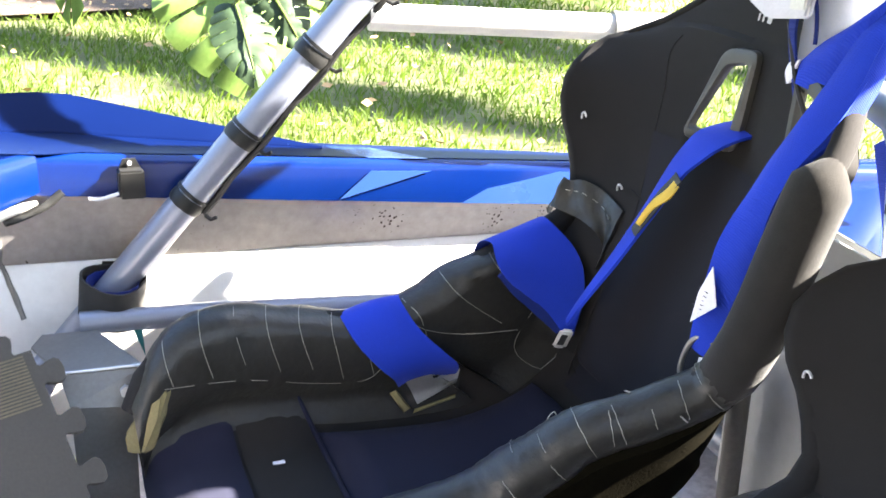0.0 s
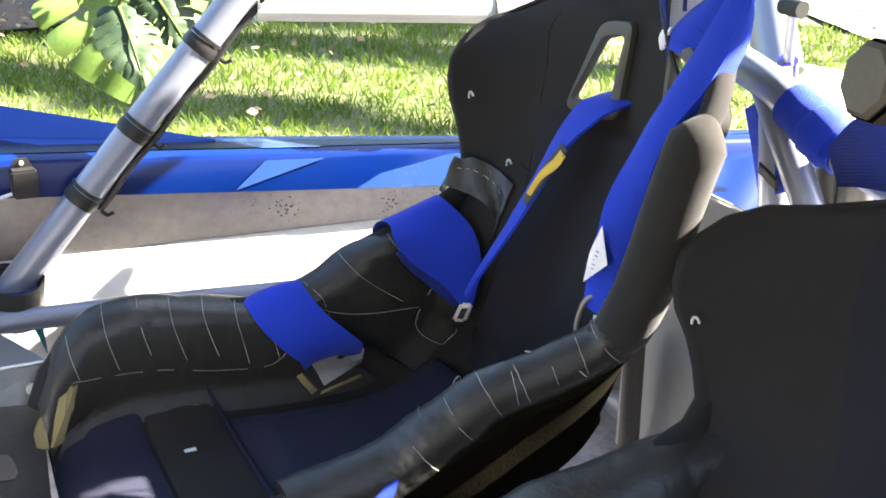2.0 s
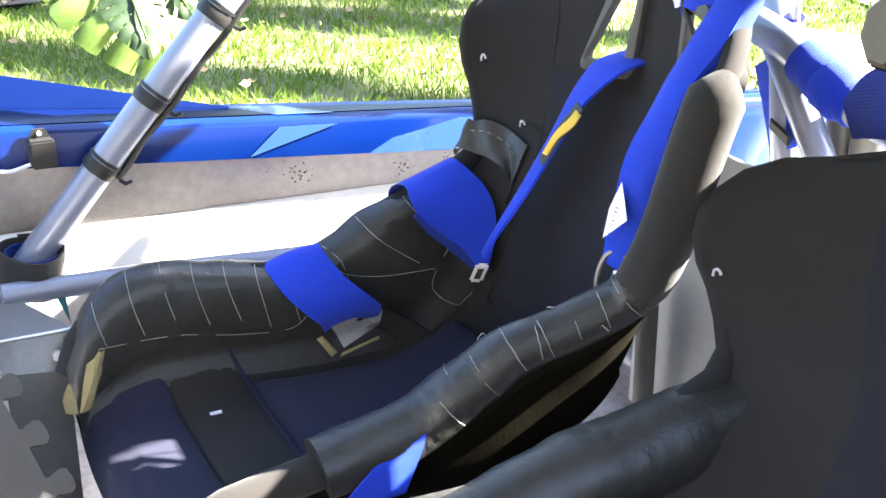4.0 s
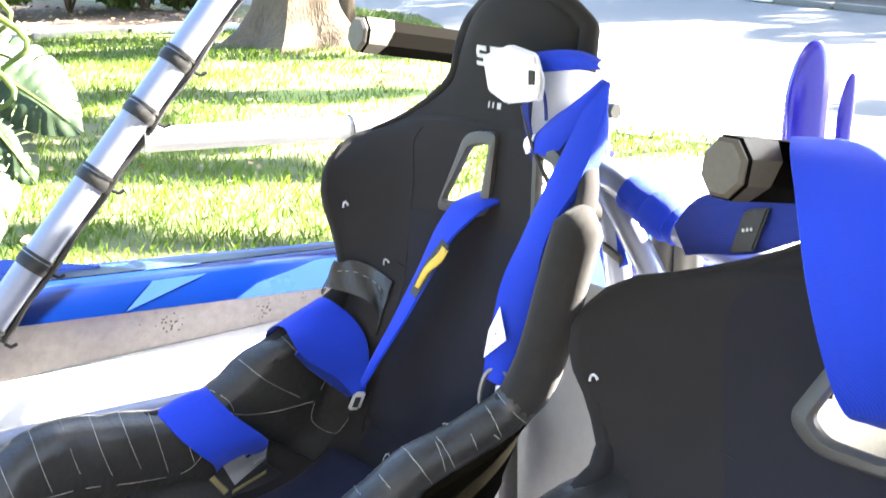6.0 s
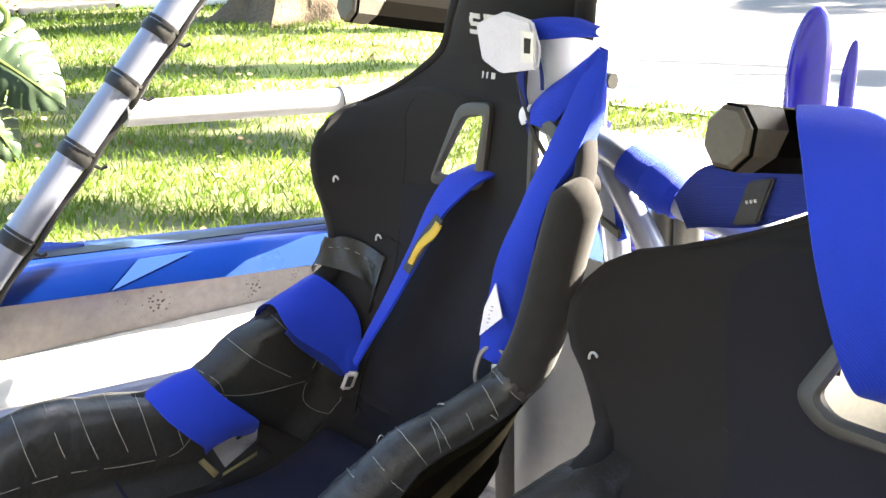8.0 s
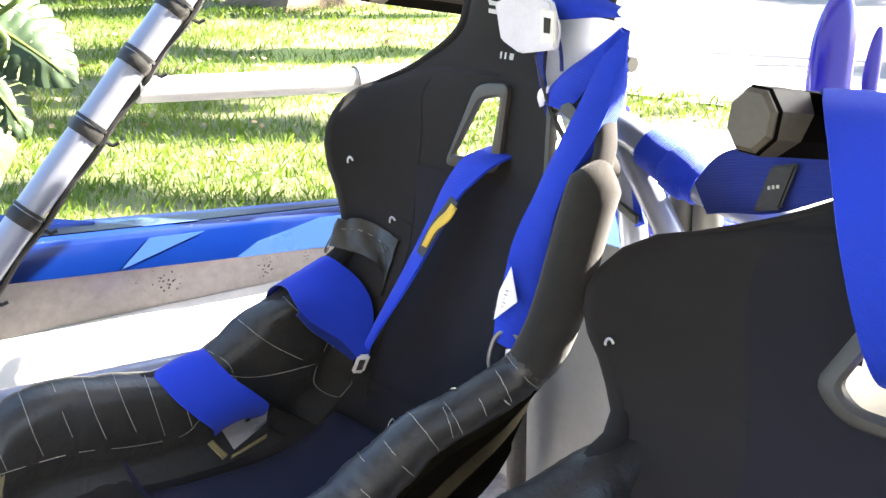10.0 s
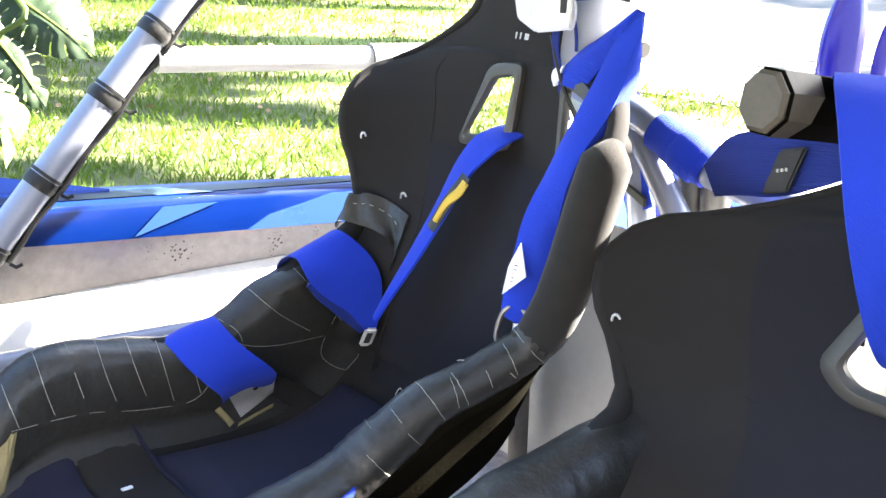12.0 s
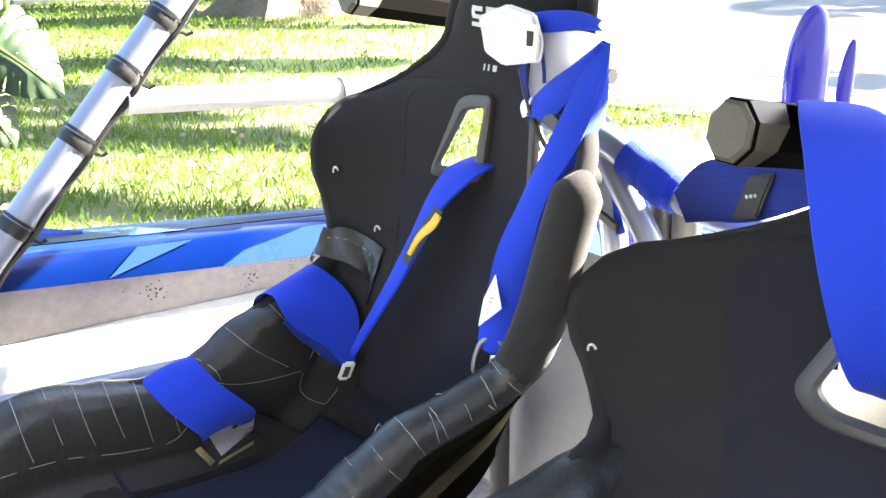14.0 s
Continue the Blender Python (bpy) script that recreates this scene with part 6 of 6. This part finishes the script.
def footwell():
    box = thing("switch_box", RW(0.697, 0.002, 0.845), "small black switch box screwed under the rail edge", "switch box")
    c = RW(0.697, 0.014, 0.868)
    along = (RW(0.7, 0, 0) - RW(0.6, 0, 0)).normalized()
    part("case", brick(c, along * 0.018, SIDE * 0.012, UP * 0.021, 0.003), BLACK_RUBBER, box)
    part("bracket", slab([c + along * q - SIDE * 0.010 + UP * w for q, w in ((0.015, 0.02), (0.009, 0.034), (-0.009, 0.034), (-0.015, 0.02))], SIDE * 0.003), BLACK_RUBBER, box)
    part("screw", tube([c - SIDE * 0.007 + UP * 0.028, c - SIDE * 0.004 + UP * 0.028], 0.0035, 8), STEEL, box)
    part("lead", tube([c + along * 0.018 - UP * 0.015, c + along * 0.045 - UP * 0.022, c + along * 0.06 - UP * 0.02], 0.003, 6, 14), WHITE_TAG, box, "short white lead")
    lamp = thing("corner_lamp", W(-0.51, 0.88, 0.80), "clear and red lamp tucked under the cowl edge", "lamp")
    part("clear_lens", tube([W(-0.505, 0.826, 0.846), W(-0.497, 0.851, 0.842), W(-0.483, 0.888, 0.834)], [0.003, 0.0065, 0.006], 12, 14), CLEAR_LENS, lamp)
    part("red_lens", tube([W(-0.483, 0.888, 0.833), W(-0.468, 0.938, 0.823)], [0.006, 0.004], 12, 8), RED_LENS, lamp)
    part("conduit", tube([W(-0.492, 0.872, 0.826), W(-0.503, 0.845, 0.828), W(-0.511, 0.815, 0.838), W(-0.515, 0.79, 0.855)], 0.006, 8, 30, wobble=0.25), BLACK_RUBBER, lamp)
    br = thing("seat_bracket", W(-0.34, 0.80, 0.43), "bare alloy angle bracket at the front of the far seat", "bracket")
    part("top_plate", slab([W(-0.375, 0.858, 0.688), W(-0.405, 0.842, 0.690), W(-0.394, 0.770, 0.692), W(-0.272, 0.721, 0.692), W(-0.283, 0.828, 0.690)], UP * -0.004, 0.001), PRIMER, br, smooth=False)
    part("front_plate", slab([W(-0.282, 0.828, 0.688), W(-0.271, 0.721, 0.690), W(-0.247, 0.739, 0.645), W(-0.247, 0.745, 0.43), W(-0.250, 0.819, 0.43), W(-0.250, 0.819, 0.655)], SIDE * -0.004, 0.001), PRIMER, br, smooth=False)
    part("folded_edge", tube([W(-0.283, 0.828, 0.6895), W(-0.2715, 0.721, 0.6915)], 0.0022, 8), STEEL, br, "bright worn fold")
    part("bolt", tube([W(-0.258, 0.748, 0.665), W(-0.246, 0.748, 0.668)], 0.008, 6), STEEL, br)
    rib = solo("ribbon_end", slab([W(-0.396, 0.722, 0.690), W(-0.396, 0.708, 0.690), W(-0.395, 0.706, 0.640)], SIDE * 0.002), TEAL, "teal ribbon end hanging from the sill tube", "ribbon", smooth=False)
    # interlocking foam tile leaning in the footwell
    o = W(-0.270, 0.858, 0.736)
    e2 = (W(-0.234, 0.988, 0.728) - o).normalized()
    e1 = W(-0.142, 0.836, 0.614) - o
    e1 = (e1 - e2 * e1.dot(e2)).normalized()
    nn = e1.cross(e2).normalized()
    nn = nn if nn.z > 0 else -nn
    out = []

    def edge(p, d, side, length, count):
        """A run of rounded puzzle tabs."""
        step = length / count
        for k in range(count):
            m = k * step
            for x, y in ((0.0, 0), (0.30, 0), (0.33, 0.004), (0.28, 0.014), (0.26, 0.022), (0.32, 0.028), (0.50, 0.030), (0.68, 0.028), (0.74, 0.022), (0.72, 0.014), (0.67, 0.004), (0.70, 0)):
                out.append(p + d * (m + x * step) + side * y)

    edge(o + e2 * 0.42, -e2, -e1, 0.42, 6)
    edge(o, e1, -e2, 0.63, 9)
    out.extend([o + e1 * 0.63, o + e1 * 0.63 + e2 * 0.42])
    tile = thing("foam_tile", o + e1 * 0.63, "grey interlocking foam floor tile with puzzle edges", "foam tile")
    part("tile", slab(out, nn * -0.010), MAT_FOAM, tile, smooth=False)
    for k in range(16):
        a = o + e1 * (0.004 + 0.0045 * k) + nn * 0.0002
        part("rib", slab([a + e2 * 0.012, a + e2 * 0.34, a + e2 * 0.34 + e1 * 0.0022, a + e2 * 0.012 + e1 * 0.0022], nn * 0.0006), RIB_TAN, tile, smooth=False)


footwell()


# ---- the big split-leaf plant beside the car ----
def split_leaf(base, tip_dir, normal, length, width, seed):
    """A broad heart-shaped leaf, slit between its lobes and holed near the midrib, a little curved."""
    rng = np.random.default_rng(seed)
    d, n = Vector(tip_dir).normalized(), Vector(normal).normalized()
    s = d.cross(n)
    nt, nr, lobes = 56, 12, 7
    bm = bmesh.new()
    for side in (-1, 1):
        depth = rng.uniform(0.30, 0.55, lobes + 1)
        phase = rng.uniform(0, 1)
        grid = []
        for i in range(nt + 1):
            t = i / nt
            w = width * max(0.02, math.sin(math.pi * min(1.0, t * 0.86 + 0.14))) ** 0.75
            row = []
            for k in range(nr + 1):
                r = k / nr
                lobe = abs(((t * lobes + phase) % 1) - 0.5) * 2
                reach = w * r * (1 - 0.10 * lobe ** 3 * r)
                along = (t * 0.86 - 0.12 * r * (1 - t) + 0.22 * t * r ** 1.4) * length
                lift = -0.30 * width * r * r - 0.20 * length * t * t + 0.05 * width * (1 - lobe) * r + 0.03 * width * math.sin(7 * t + 5 * r + seed)
                row.append(bm.verts.new(Vector(base) + d * along + s * (side * reach) + n * lift))
            grid.append(row)
        for i in range(nt):
            t = (i + 0.5) / nt
            pos = (t * lobes + phase) % 1
            which = int(t * lobes + phase)
            for k in range(nr):
                r = (k + 0.5) / nr
                gap = abs(pos - 0.5) * 2 > 1 - 0.20 * min(1, (r - depth[which]) * 2.2 + 0.25) if r > depth[which] and t < 0.93 else False
                hole = 0.16 < r < 0.28 and 0.40 < pos < 0.60 and which % 2 == 0
                if not gap and not hole:
                    bm.faces.new((grid[i][k], grid[i][k + 1], grid[i + 1][k + 1], grid[i + 1][k]))
    bmesh.ops.delete(bm, geom=[v for v in bm.verts if not v.link_faces], context="VERTS")
    bmesh.ops.solidify(bm, geom=bm.faces[:], thickness=0.0012)
    return bm


def leaf_of(root, b, tip, ln, wd, nr, seed, foot, mat=MONSTERA):
    """One leaf with its midrib and stalk."""
    b, tip, nr = Vector(b), Vector(tip).normalized(), Vector(nr).normalized()
    nr = (nr - tip * nr.dot(tip)).normalized()
    leaf = part("leaf", split_leaf(b, tip, nr, ln, wd, seed), mat, root)
    part("midrib", tube([b + tip * (ln * 0.92 * j / 10) + nr * (0.003 - 0.20 * ln * (0.92 * j / 10) ** 2) for j in range(11)], [0.0042 - 0.0003 * j for j in range(11)], 6), LEAF_PALE, leaf, "pale midrib")
    part("stalk", tube([foot, Vector(foot) + Vector((0.05, 0.05, 1.0)), Vector((foot.x * 0.6 + b.x * 0.4, foot.y * 0.6 + b.y * 0.4, 1.62)), b + Vector((-0.03, 0.05, 0.12)), b], [0.016, 0.014, 0.010, 0.007, 0.005], 8, 30), LEAF_PALE, root)


def big_plant():
    foot = Vector((-2.75, 2.9, 0.0))
    root = thing("split_leaf_plant", foot, "large split-leaf plant with pale sunlit leaves beside the car", "plant", "split-leaf plants")
    rows = [((-1.110, 2.495, 1.125), (0.16, -0.05, -0.29), 0.37, 0.20, (0.55, -0.50, 0.68)), ((-1.16, 2.50, 1.17), (-0.22, -0.12, -0.22), 0.24, 0.10, (0.1, -0.75, 0.6)),
            ((-1.458, 2.455, 1.12), (0.03, -0.07, -0.22), 0.23, 0.055, (0.5, -0.7, 0.4))  ]
    for k, (b, t, ln, wd, nr) in enumerate(rows):
        leaf_of(root, b, t, ln, wd, nr, k, foot + Vector((0.03 * k, 0.02 * (k % 2), 0)))
    foot = Vector((-2.62, 2.8, 0.0))
    root = thing("split_leaf_plant", foot, "split-leaf plant close to the front fairing, leaves darkened for shade", "plant", "split-leaf plants")
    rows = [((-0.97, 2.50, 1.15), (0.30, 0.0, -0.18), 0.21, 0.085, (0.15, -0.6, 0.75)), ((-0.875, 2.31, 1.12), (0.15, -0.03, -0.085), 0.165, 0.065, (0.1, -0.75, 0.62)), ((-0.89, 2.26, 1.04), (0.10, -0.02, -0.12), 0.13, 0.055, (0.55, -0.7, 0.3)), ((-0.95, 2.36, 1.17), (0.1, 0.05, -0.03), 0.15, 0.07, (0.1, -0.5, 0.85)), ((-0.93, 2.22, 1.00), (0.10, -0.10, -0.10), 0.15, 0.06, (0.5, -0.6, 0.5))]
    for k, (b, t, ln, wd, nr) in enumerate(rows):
        leaf_of(root, b, t, ln, wd, nr, 20 + k, foot + Vector((0.02 * k, 0.01, 0)), MONSTERA_SHADE)


big_plant()
